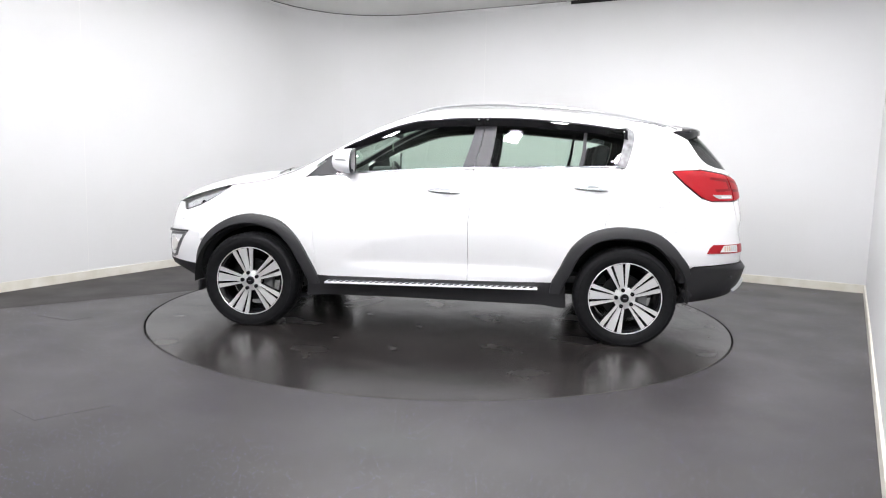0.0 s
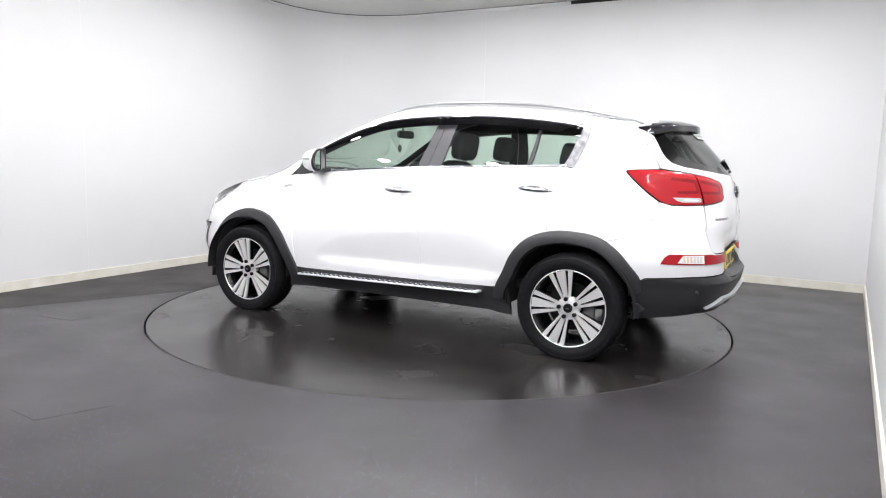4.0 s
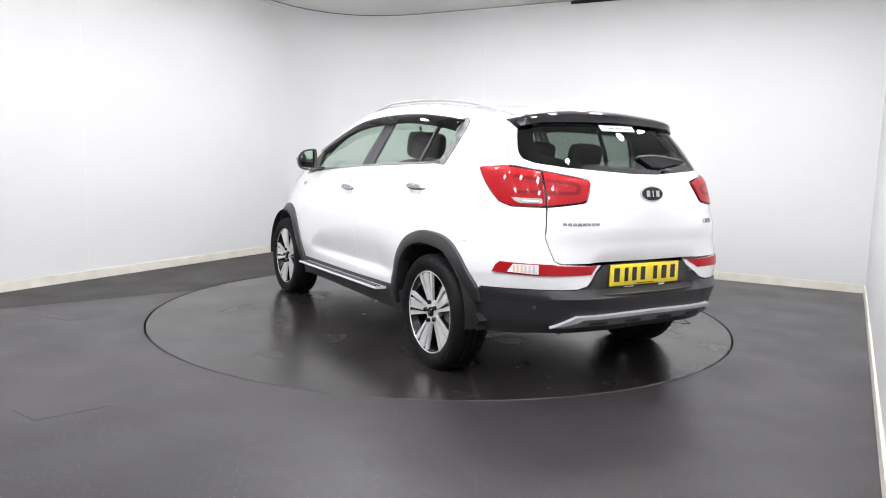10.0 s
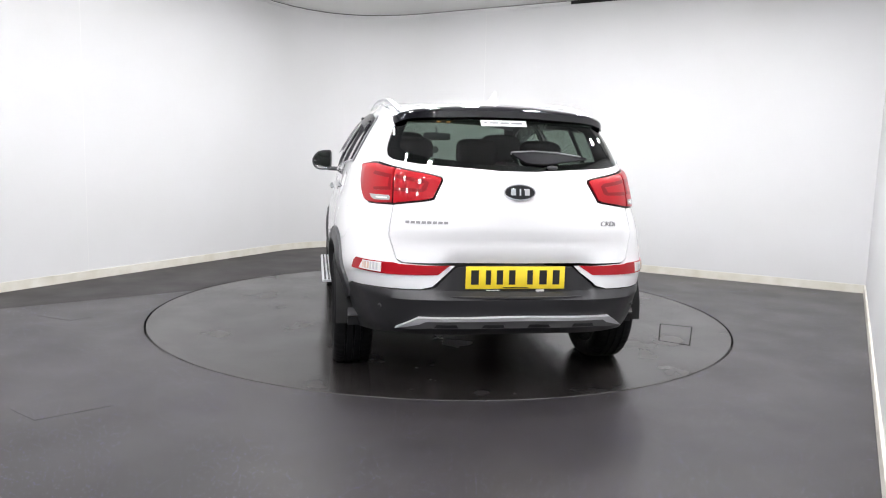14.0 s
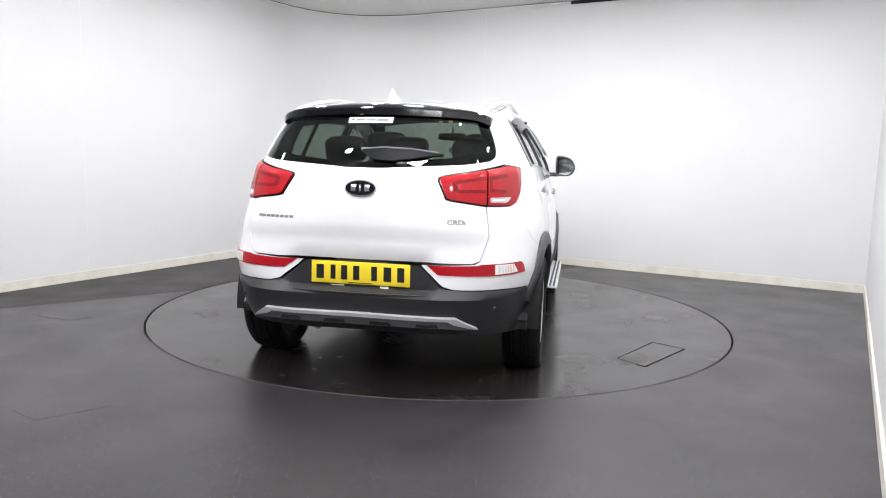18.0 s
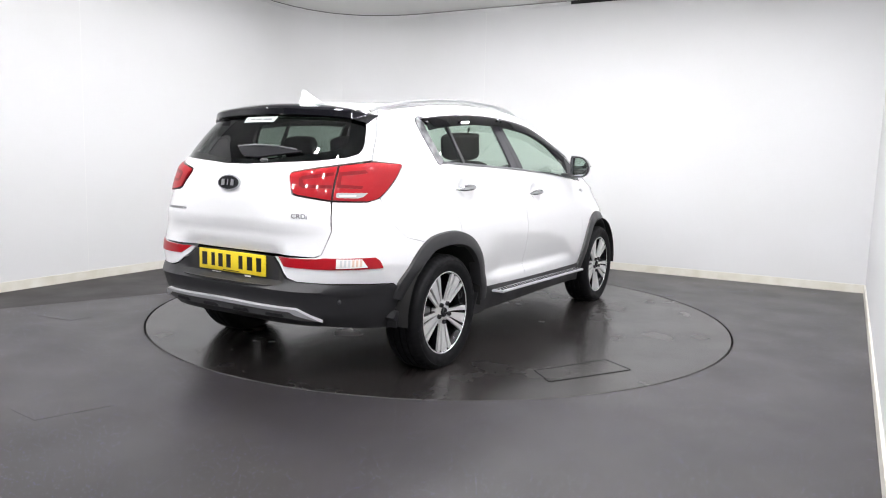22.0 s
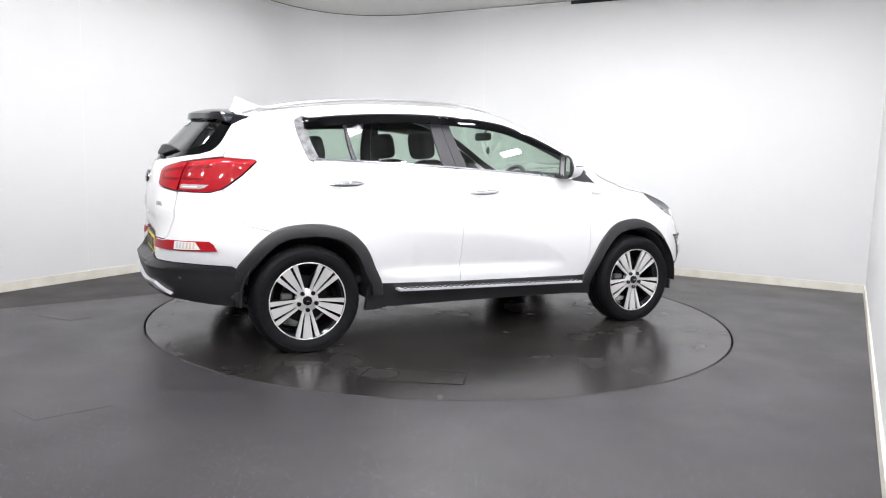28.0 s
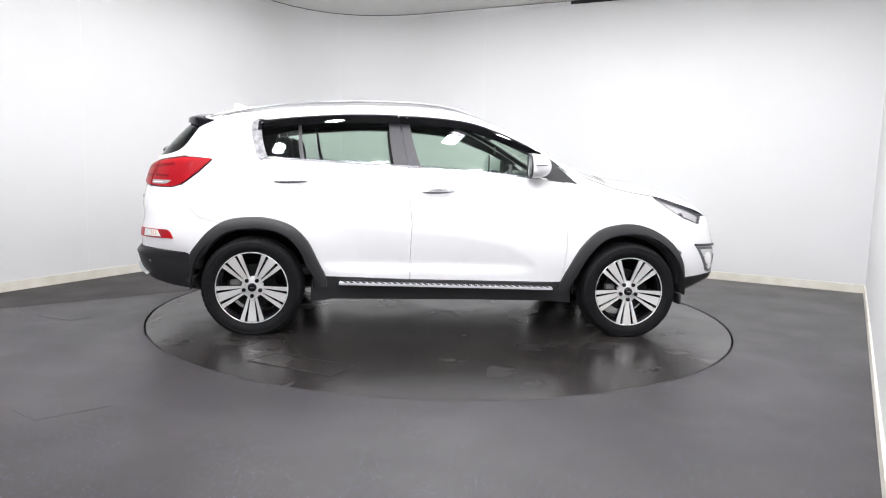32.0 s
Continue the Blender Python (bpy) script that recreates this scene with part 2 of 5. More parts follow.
def girth(x, z):
    """The u of the left side's skin at x and height z."""
    i = int(np.clip(round((z - ZS[0]) / (ZS[1] - ZS[0])), 0, len(ZS) - 1))
    v = np.linspace(0, 1, NV)
    return float(np.interp(x, ROWS["nose"][0][i], v) * S_NOSE) if x >= 0 else -float(np.interp(-x, ROWS["tail"][0][i], v) * S_TAIL)


def girth_rear(y, z):
    """The u of the tail's skin at y and height z; negative y runs past the middle."""
    i = int(np.clip(round((z - ZS[0]) / (ZS[1] - ZS[0])), 0, len(ZS) - 1))
    v = np.linspace(0, 1, NV)
    u = -float(np.interp(-abs(y), -ROWS["tail"][1][i], v) * S_TAIL)
    return u if y >= 0 else -2 * S_TAIL - u


TOP = [(-2.0, 1.45), (-1.9, 1.50), (-1.75, 1.525), (-1.55, 1.553), (-1.3, 1.573), (-1.0, 1.594), (-0.5, 1.612), (-0.1, 1.606), (0.1, 1.588), (0.2, 1.566), (0.4, 1.492), (0.63, 1.376),
       (0.87, 1.244), (0.98, 1.196), (1.06, 1.172), (1.14, 1.145), (1.25, 1.122), (1.5, 1.087), (1.75, 1.032), (1.92, 0.98), (2.02, 0.925), (2.09, 0.86)]
DROP = [(-2.0, 0.07), (-1.75, 0.062), (-1.5, 0.046), (-1.2, 0.028), (-0.9, 0.018), (-0.3, 0.016), (0.0, 0.026), (0.2, 0.05), (0.5, 0.068), (0.8, 0.08), (1.1, 0.085), (1.5, 0.09), (1.75, 0.10), (2.13, 0.10)]


def edge_z(x):
    return float(smooth(x, TOP) - smooth(x, DROP))


def edge_y(x):
    z = edge_z(x)
    return float(skin([girth(x, z)], [z])[0][1])


def top_z(x, y, yb):
    return float(smooth(x, TOP)) - float(smooth(x, DROP)) * min(1, abs(y) / yb) ** 2.4

# ---- building tools ----
from mathutils.geometry import delaunay_2d_cdt


def mesh_of(name, verts, faces, material, soft=True):
    me = bpy.data.meshes.new(name)
    me.from_pydata([tuple(v) for v in verts], [], faces)
    me.materials.append(material)
    me.update()
    if soft:
        me.shade_smooth()
        me.set_sharp_from_angle(angle=radians(38))
    return me


def part(name, geo, material, parent, label=""):
    """Links a bmesh, a mesh, or (verts, faces) as one mesh object under its thing."""
    if isinstance(geo, bmesh.types.BMesh):
        me = bpy.data.meshes.new(name)
        geo.to_mesh(me)
        geo.free()
        me.materials.append(material)
        me.shade_smooth()
        me.set_sharp_from_angle(angle=radians(38))
    elif isinstance(geo, tuple):
        me = mesh_of(name, geo[0], geo[1], material)
    else:
        me = geo
    ob = new(name, me)
    if parent is not None:
        ob.parent = parent
    return tagged(ob, label)


def inside(p, poly):
    x, y = p
    odd, j = False, len(poly) - 1
    for i in range(len(poly)):
        (xi, yi), (xj, yj) = poly[i], poly[j]
        if (yi > y) != (yj > y) and x < (xj - xi) * (y - yi) / (yj - yi) + xi:
            odd = not odd
        j = i
    return odd


def refine(poly, step):
    out = []
    for a, b in zip(poly, poly[1:] + poly[:1]):
        n = max(1, math.ceil(math.hypot(b[0] - a[0], b[1] - a[1]) / step))
        out += [(a[0] + (b[0] - a[0]) * i / n, a[1] + (b[1] - a[1]) * i / n) for i in range(n)]
    return out


def curved(pts, n=4, closed=False):
    """Catmull-Rom through the points."""
    k = len(pts)
    get = (lambda i: pts[i % k]) if closed else (lambda i: pts[min(max(i, 0), k - 1)])
    out = []
    for i in range(k if closed else k - 1):
        p0, p1, p2, p3 = (np.array(get(i + d), float) for d in (-1, 0, 1, 2))
        for s in range(n):
            t = s / n
            out.append(tuple(0.5 * (2 * p1 + t * (p2 - p0) + t * t * (2 * p0 - 5 * p1 + 4 * p2 - p3) + t**3 * (3 * p1 - p0 - 3 * p2 + p3))))
    if not closed:
        out.append(tuple(pts[-1]))
    return out


def fill(poly, step):
    """Triangles of a flat outline with an inner grid: points, faces, boundary loop."""
    poly = refine(poly, step)
    n = len(poly)
    arr = np.array(poly)
    lo, hi = arr.min(0), arr.max(0)
    pts = list(poly)
    for a in np.arange(lo[0] + step / 2, hi[0], step):
        for b in np.arange(lo[1] + step / 2, hi[1], step):
            if np.min(np.hypot(arr[:, 0] - a, arr[:, 1] - b)) > step * 0.55 and inside((a, b), poly):
                pts.append((float(a), float(b)))
    v, _, f, *_ = delaunay_2d_cdt([Vector(p) for p in pts], [(i, (i + 1) % n) for i in range(n)], [], 1, 1e-6)
    return [(p.x, p.y) for p in v], [tuple(t) for t in f]


def rim_of(faces):
    seen = {}
    for f in faces:
        for a, b in zip(f, f[1:] + f[:1]):
            seen[(a, b)] = True
    return [(a, b) for a, b in seen if (b, a) not in seen]


def on_skin(outline, off=0.0, thick=0.014, step=0.05, right=False, under=None):
    """A panel of the car's skin from its outline in (u, z), with its edge turned inwards."""
    pts, faces = fill(outline, step)
    us, zs = np.array([p[0] for p in pts]), np.array([p[1] for p in pts])
    off = off(us, zs) if callable(off) else off
    verts = skin(us, zs, off)
    inner = skin(us, zs, off - thick)
    verts, inner = verts.tolist(), inner.tolist()
    a, b, c = (np.array(verts[i]) for i in faces[0])
    pn = np.array(verts[faces[0][0]]) - np.array(inner[faces[0][0]])
    if np.dot(np.cross(b - a, c - a), pn) < 0:
        faces = [f[::-1] for f in faces]
    k = len(verts)
    rim = rim_of(faces)
    back = {}
    for e in rim:
        for i in e:
            if i not in back:
                back[i] = k + len(back)
                verts.append(inner[i])
    faces = faces + [(b, a, back[a], back[b]) for a, b in rim]
    if right:
        verts = [(x, -y, z) for x, y, z in verts]
        faces = [f[::-1] for f in faces]
    return verts, faces


def uz(*pts):
    """Outline points: (x, z) on the side, or ("y", y, z) on the tail, or ("u", u, z)."""
    out = []
    for p in pts:
        if p[0] == "y":
            out.append((girth_rear(p[1], p[2]), p[2]))
        elif p[0] == "u":
            out.append((p[1], p[2]))
        else:
            out.append((girth(p[0], p[1]), p[1]))
    return out


def uz_tags(pts):
    """The same outline with every point as ("u", u, z)."""
    return [("u", u, z) for u, z in uz(*pts)]


def both(name, outline, material, parent, label="", **kw):
    """The panel on the car's left and on its right."""
    return [part(name, on_skin(outline, right=r, **kw), material, parent, label) for r in (False, True)]


def box(bm, size, at=(0, 0, 0), bevel=0.0, turn=None):
    m = Matrix.Translation(at) @ (turn or Matrix()) @ Matrix.Diagonal((*size, 1))
    got = bmesh.ops.create_cube(bm, size=1, matrix=m)["verts"]
    if bevel:
        edges = list({e for v in got for e in v.link_edges})
        bmesh.ops.bevel(bm, geom=edges, offset=bevel, segments=2, affect="EDGES", profile=0.5)
    return bm


def boxed(size, at=(0, 0, 0), bevel=0.0, turn=None):
    return box(bmesh.new(), size, at, bevel, turn)


def lathe(profile, n=64, axis="y"):
    """A body turned about an axis: profile of (radius, along)."""
    verts, faces = [], []
    k = len(profile)
    for i in range(n):
        a = 2 * math.pi * i / n
        for r, h in profile:
            verts.append((r * math.cos(a), h, r * math.sin(a)) if axis == "y" else (r * math.cos(a), r * math.sin(a), h))
    for i in range(n):
        for j in range(k - 1):
            a, b = i * k + j, ((i + 1) % n) * k + j
            faces.append((a, b, b + 1, a + 1) if axis != "y" else (a, a + 1, b + 1, b))
    return verts, faces


def sweep(path, shape, closed=False, up=(0, 0, 1)):
    """A bar with the section shape (side, up) along a path of points."""
    verts, faces = [], []
    k, n = len(shape), len(path)
    pts = [Vector(p) for p in path]
    for i, p in enumerate(pts):
        d = (pts[min(i + 1, n - 1)] - pts[max(i - 1, 0)]).normalized()
        s = d.cross(Vector(up)).normalized()
        w = s.cross(d)
        verts += [tuple(p + s * a + w * b) for a, b in shape]
    for i in range(n - 1):
        for j in range(k):
            a, b = i * k + j, i * k + (j + 1) % k
            faces.append((a, b, b + k, a + k))
    faces += [tuple(range(k))[::-1], tuple(range((n - 1) * k, n * k))]
    return verts, faces


def ring_shape(r, n=8, squash=1.0):
    return [(r * math.cos(2 * math.pi * i / n), r * squash * math.sin(2 * math.pi * i / n)) for i in range(n)]



def lathe_x(r, at, n=24):
    """A thin disc that faces along x."""
    verts = [(at[0] + dx, at[1] + r * math.cos(2 * math.pi * k / n), at[2] + r * math.sin(2 * math.pi * k / n)) for dx in (-0.003, 0.003) for k in range(n)]
    return verts, [tuple(range(n))[::-1], tuple(range(n, 2 * n))] + [(k, (k + 1) % n, (k + 1) % n + n, k + n) for k in range(n)]

# ---- the room ----
ROOM_H = 3.13
LEFT_DIR, BACK_DIR, RIGHT_DIR = Vector((0.4572, 0.8893)), Vector((0.8765, -0.4813)), Vector((0.4988, 0.8667))
CORNER_R = 1.3
LB = Vector((-1.543, 4.49))        # where the left and back walls would meet
BR = Vector((4.31, 1.315))         # back and right walls
RF = BR - RIGHT_DIR * 9.3
LF = LB - LEFT_DIR * 12.6


def wall_line():
    """Left wall, round corner and back wall as one line."""
    n_l = Vector((LEFT_DIR.y, -LEFT_DIR.x))
    a, b = LB - LEFT_DIR * CORNER_R, LB + BACK_DIR * CORNER_R
    pts = [LF, a]
    for i in range(1, 14):
        t = i / 14
        pts.append((1 - t) ** 2 * a + 2 * t * (1 - t) * LB.lerp((a + b) / 2, 0.12) + t * t * b)
    return pts + [b, BR]


def upright(pts, z0, z1, thick):
    """A standing band along a line, thickened to its outer side."""
    verts, faces = [], []
    n = len(pts)
    outer = []
    for i, p in enumerate(pts):
        d = (pts[min(i + 1, n - 1)] - pts[max(i - 1, 0)]).normalized()
        outer.append(p + Vector((-d.y, d.x)) * thick)
    for p, o in zip(pts, outer):
        verts += [(p.x, p.y, z0), (p.x, p.y, z1), (o.x, o.y, z1), (o.x, o.y, z0)]
    for i in range(n - 1):
        a, b = 4 * i, 4 * i + 4
        faces += [(a, b, b + 1, a + 1), (a + 1, b + 1, b + 2, a + 2), (a + 2, b + 2, b + 3, a + 3), (a + 3, b + 3, b, a)]
    faces += [(0, 1, 2, 3), (4 * n - 1, 4 * n - 2, 4 * n - 3, 4 * n - 4)]
    return verts, faces


line = wall_line()
half = 9
for name, pts, label in (("wall_left", line[:half], "plain white painted wall with a rounded corner"),
                         ("wall_back", line[half - 1:], "plain white painted wall behind the turntable"),
                         ("wall_right", [BR, RF], "plain white painted wall closing the bay"),
                         ("wall_front", [RF, LF], "plain pale grey wall closing the open side of the bay")):
    w = part(name, upright(pts, -0.05, ROOM_H + 0.05, 0.12), FRONT_WALL if name == "wall_front" else WALL, None)
    tagged(w, label, "wall", kind="structure")
for pts in (line[:half], line[half - 1:], [BR, RF], [RF, LF]):
    b = part("baseboard", upright(pts, 0.0, 0.085, -0.014), BASE, None)
    tagged(b, "low cream-white skirting board with scuffs along the floor", "baseboard", kind="structure")

# fine upright joints between the wall boards
for at, d in ((Vector((-3.368, 0.942)), LEFT_DIR), (Vector((0.49, 3.374)), BACK_DIR)):
    j = part("wall_joint", upright([at - d * 0.0015, at + d * 0.0015], 0.09, ROOM_H - 0.05, -0.0012), CEILING, None)
    tagged(j, "hairline joint between wall boards", "joint", kind="structure")

CIRCLE = 2.2586
floor_outline = [tuple(p) for p in [LF] + line[1:] + [RF]]


def floor_mesh(outline, radius, z):
    ring = [(radius * math.cos(2 * math.pi * i / 160), radius * math.sin(2 * math.pi * i / 160)) for i in range(160)]
    n, k = len(outline), len(ring)
    pts = [Vector(p) for p in list(outline) + ring]
    edges = [(i, (i + 1) % n) for i in range(n)] + [(n + i, n + (i + 1) % k) for i in range(k)]
    v, _, f, *_ = delaunay_2d_cdt(pts, edges, [], 1, 1e-6)
    faces = []
    for t in f:
        c = sum((v[i] for i in t), Vector((0, 0))) / 3
        if c.length > radius * 0.999:
            faces.append(tuple(t))
    return [(p.x, p.y, z) for p in v], faces


fl = part("floor", floor_mesh(floor_outline, CIRCLE, 0.0), FLOOR, None)
tagged(fl, "dark grey speckled safety vinyl floor, worn and glossy", "floor", kind="structure")
# a darker, duller layer on the floor between the left wall and the turntable
BAND_A, BAND_D = Vector((-2.205, 0.513)), Vector((-0.772, -0.636))
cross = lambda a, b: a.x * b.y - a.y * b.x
at_wall = BAND_A + BAND_D * (cross(LB - BAND_A, LEFT_DIR) / cross(BAND_D, LEFT_DIR))
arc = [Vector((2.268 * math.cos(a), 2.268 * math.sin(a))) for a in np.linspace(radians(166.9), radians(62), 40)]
band_pts = [at_wall] + arc + [line[-1] * 0.45 + line[-2] * 0.55] + line[1:-1][::-1]
fe = part("floor_band", ([(p.x, p.y, 0.002) for p in band_pts], [tuple(range(len(band_pts)))]), FLOOR_EDGE, None)
tagged(fe, "darker, duller floor along the wall, up to the turntable", "floor", kind="structure")
pit = part("floor_pit", ([(3 * math.cos(i * math.pi / 24), 3 * math.sin(i * math.pi / 24), -0.06) for i in range(48)], [tuple(range(48))]), PIT, None)
tagged(pit, "dark gap under the turntable", "pit", kind="structure")

cut = LB + BACK_DIR * 3.41
edge_line = line[:-1] + [cut]
cn = part("cornice", upright(edge_line, ROOM_H - 0.045, ROOM_H - 0.010, -0.012), WALL, None)
tagged(cn, "narrow white strip along the top of the wall", "cornice", kind="structure")
gp = part("trim", upright(line, ROOM_H - 0.010, ROOM_H + 0.02, -0.004), PIT, None)
tagged(gp, "dark shadow joint between wall and ceiling", "trim", kind="structure")
gp = part("trim", upright([cut + BACK_DIR * 0.004, cut + BACK_DIR * 0.75], ROOM_H - 0.045, ROOM_H - 0.012, -0.004), PIT, None)
tagged(gp, "dark open joint where the strip ends", "trim", kind="structure")
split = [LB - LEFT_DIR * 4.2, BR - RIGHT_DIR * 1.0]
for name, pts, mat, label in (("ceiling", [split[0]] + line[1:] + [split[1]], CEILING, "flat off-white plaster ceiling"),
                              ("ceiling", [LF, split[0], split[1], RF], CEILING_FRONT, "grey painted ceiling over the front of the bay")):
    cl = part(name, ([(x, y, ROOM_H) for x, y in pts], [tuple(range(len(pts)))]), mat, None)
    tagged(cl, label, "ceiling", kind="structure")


# ---- ceiling lights ----
def ceiling_light(at, turn, tilt=0.0, size=(0.24, 0.16)):
    """A floodlight on a short bracket; tilt: degrees by which it leans towards the back wall."""
    top = new("ceiling_light")
    top.matrix_world = pose(at[0], at[1], ROOM_H, 0, 0, turn)
    tagged(top, "small bright rectangular LED floodlight under the ceiling", "ceiling light", "ceiling lights")
    lean = Matrix.Translation((0, 0, -0.11)) @ Matrix.Rotation(radians(tilt), 4, "Y")
    fr = bmesh.new()
    for sx in (-1, 1):
        box(fr, (0.02, size[1] + 0.02, 0.05), (sx * size[0] / 2, 0, 0.0), 0.004)
        box(fr, (size[0] - 0.02, 0.02, 0.05), (0, sx * size[1] / 2, 0.0), 0.004)
    box(fr, (size[0] - 0.02, size[1] - 0.02, 0.01), (0, 0, 0.018))
    part("frame", fr, SATIN, top).data.transform(lean)
    part("diffuser", boxed((size[0] - 0.02, size[1] - 0.02, 0.012), (0, 0, -0.018)), LED, top).data.transform(lean)
    part("bracket", boxed((0.03, 0.03, 0.11), (0, 0, -0.052), 0.004), SATIN, top)
    return top


for across in (1.7, 3.1, 4.5, 5.9):
    for along, tilt in (((1.7, 0),) if across != 3.1 else ((2.1, 0),)) + ((3.1, 0), (4.5, -15), (5.9, -35), (7.3, -48), (8.8, -56)):
        ceiling_light(LB + BACK_DIR * across - LEFT_DIR * along, 62.8 + (14 if across < 2 else 0), tilt)


# ---- covers let into the floor ----
def cover(corners, label, plate_mat, gap_w):
    """A flush cover: a thin plate in an open dark joint."""
    c = sum((Vector(q) for q in corners), Vector((0, 0))) / 4
    plate = [c + (Vector(q) - c) * 0.988 for q in corners]
    joint = [c + (Vector(q) - c) * (0.988 + gap_w) for q in corners]
    ob = part("floor_cover", ([(q.x, q.y, 0.0014) for q in plate] + [(q.x, q.y, 0.0) for q in plate], [(0, 1, 2, 3)] + [(k, k + 4, (k + 1) % 4 + 4, (k + 1) % 4) for k in range(4)]), plate_mat, None)
    tagged(ob, label, "floor cover", "floor covers")
    part("joint", ([(q.x, q.y, 0.0007) for q in joint], [(0, 1, 2, 3)]), PIT, ob)


cover([(-2.983, -0.62), (-2.66, -0.75), (-2.575, -0.62), (-2.92, -0.47)], "small dark rectangular access cover flush with the vinyl floor", FLOOR, 0.016)
cover([(-2.008, -2.537), (-1.82, -2.669), (-1.56, -2.45), (-1.83, -2.324)], "speckled rectangular access cover flush with the vinyl floor", FLOOR, 0.0035)

# ---- turntable ----
table = new("turntable")
tagged(table, "round dark vinyl-covered car turntable flush with the floor", "turntable")
part("deck", lathe([(0.001, 0.0), (1.0, 0.0), (1.9, 0.0), (CIRCLE - 0.016, 0.0)], 160, "z"), DECK, table)
part("edge_band", lathe([(CIRCLE - 0.016, 0.0), (CIRCLE - 0.0152, -0.0012), (CIRCLE - 0.015, -0.05)], 160, "z"), EDGE, table, "worn grey metal edge of the deck")
HATCH = [(-1.277, -1.531), (-0.765, -1.836), (-0.64, -1.64), (-1.138, -1.374)]
gap = []
for a, b in zip(HATCH, HATCH[1:] + HATCH[:1]):
    d = (Vector(b) - Vector(a)).normalized() * 0.0045
    n = Vector((-d.y, d.x))
    gap.append((a, b, n))
hv, hf = [], []
for a, b, n in gap:
    k = len(hv)
    hv += [(a[0] - n.x, a[1] - n.y, 0.0012), (b[0] - n.x, b[1] - n.y, 0.0012), (b[0] + n.x, b[1] + n.y, 0.0012), (a[0] + n.x, a[1] + n.y, 0.0012)]
    hf.append((k, k + 1, k + 2, k + 3))
hatch = part("hatch", ([(x, y, 0.0015) for x, y in HATCH] + [(x, y, -0.01) for x, y in HATCH],
                       [(0, 1, 2, 3)] + [(i, i + 4, (i + 1) % 4 + 4, (i + 1) % 4) for i in range(4)]), DECK, table, "rectangular access cover in the deck")
part("hatch_gap", ([(x, y, z + 0.0012) for x, y, z in hv], hf), PIT, table, "dark open joint round the cover")

# ---- the car: panels ----
car = new("car")
tagged(car, "white five-door compact SUV with black wheel-arch cladding, parked on the turntable", "car")

ARCH_F = [(1.745, 0.39), (1.737, 0.428), (1.702, 0.544), (1.617, 0.662), (1.481, 0.755), (1.33, 0.803), (1.188, 0.803), (1.043, 0.763), (0.920, 0.656), (0.837, 0.519), (0.775, 0.392)]
ARCH_R = [(-0.867, 0.412), (-0.919, 0.517), (-0.988, 0.655), (-1.095, 0.755), (-1.241, 0.803), (-1.388, 0.808), (-1.536, 0.783), (-1.650, 0.712), (-1.748, 0.603), (-1.79, 0.54)]
BELT = [(0.80, 1.084), (0.6, 1.108), (0.2, 1.138), (-0.237, 1.163), (-0.6, 1.178), (-0.929, 1.190), (-1.31, 1.202)]
DLO_TOP = [(0.80, 1.165), (0.681, 1.252), (0.474, 1.358), (0.27, 1.442), (0.067, 1.494), (-0.313, 1.522), (-0.726, 1.518), (-1.115, 1.486), (-1.345, 1.452)]


def span(pts, a, b, up=0.0):
    """The stretch of a line from x = a to x = b."""
    xs = [p[0] for p in pts][::-1]
    zs = [p[1] for p in pts][::-1]
    n = max(2, int(abs(b - a) / 0.06))
    return [(a + (b - a) * i / n, float(np.interp(a + (b - a) * i / n, xs, zs)) + up) for i in range(n + 1)]


fine_f, fine_r, fine_top = curved(ARCH_F, 4), curved(ARCH_R, 4), curved(DLO_TOP, 4)
flip = lambda pts: [("u", -2 * S_TAIL - p[1], p[2]) for p in pts]

both("front_wing", uz(*[(x, edge_z(x) - 0.002) for x in np.linspace(0.809, 1.47, 12)], (1.485, 0.984), (1.64, 0.886), (1.715, 0.848), (1.692, 0.60), *[p for p in fine_f if p[0] < 1.66], (0.786, 0.42), (0.808, 0.737)), PAINT, car)
front_doors = both("front_door", uz((0.783, 0.388), (0.783, 0.42), (0.805, 0.737), (0.806, 1.08), *span(BELT, 0.79, -0.30), (-0.308, 1.16), (-0.282, 0.78), (-0.289, 0.398)), PAINT, car, step=0.019)
rear_doors = both("rear_door", uz((-0.292, 0.398), (-0.285, 0.78), (-0.311, 1.16), *span(BELT, -0.32, -1.30), (-1.306, 1.19), (-1.209, 0.833), (-1.207, 0.79), *[p for p in fine_r[::-1] if p[0] > -1.20]), PAINT, car, step=0.021)
SIDE = ([(x, edge_z(x) - 0.003) for x in np.linspace(0.93, -1.62, 40)] + [("u", -2.057, 1.50), ("u", -2.0035, 1.339), ("u", -2.0015, 1.206),
        ("u", -1.79, 1.194), ("u", -1.774, 1.182), ("u", -1.799, 1.143), ("u", -1.829, 1.101), ("u", -1.890, 1.042), ("u", -1.928, 1.012), ("u", -1.921, 0.98), ("u", -1.883, 0.896), ("u", -1.760, 0.797), (-1.575, 0.762)]
        + [p for p in fine_r[::-1] if -1.55 < p[0] < -1.22] + [(-1.210, 0.79), (-1.212, 0.833), (-1.309, 1.19), (-1.334, 1.198), (-1.372, 1.30), (-1.398, 1.43), (-1.388, 1.456), (-1.345, 1.48)] + [p for p in fine_top[::-1] if -1.3 < p[0] < 0.78] + [(0.90, 1.10)])
both("side_frame", uz(*SIDE), PAINT, car)
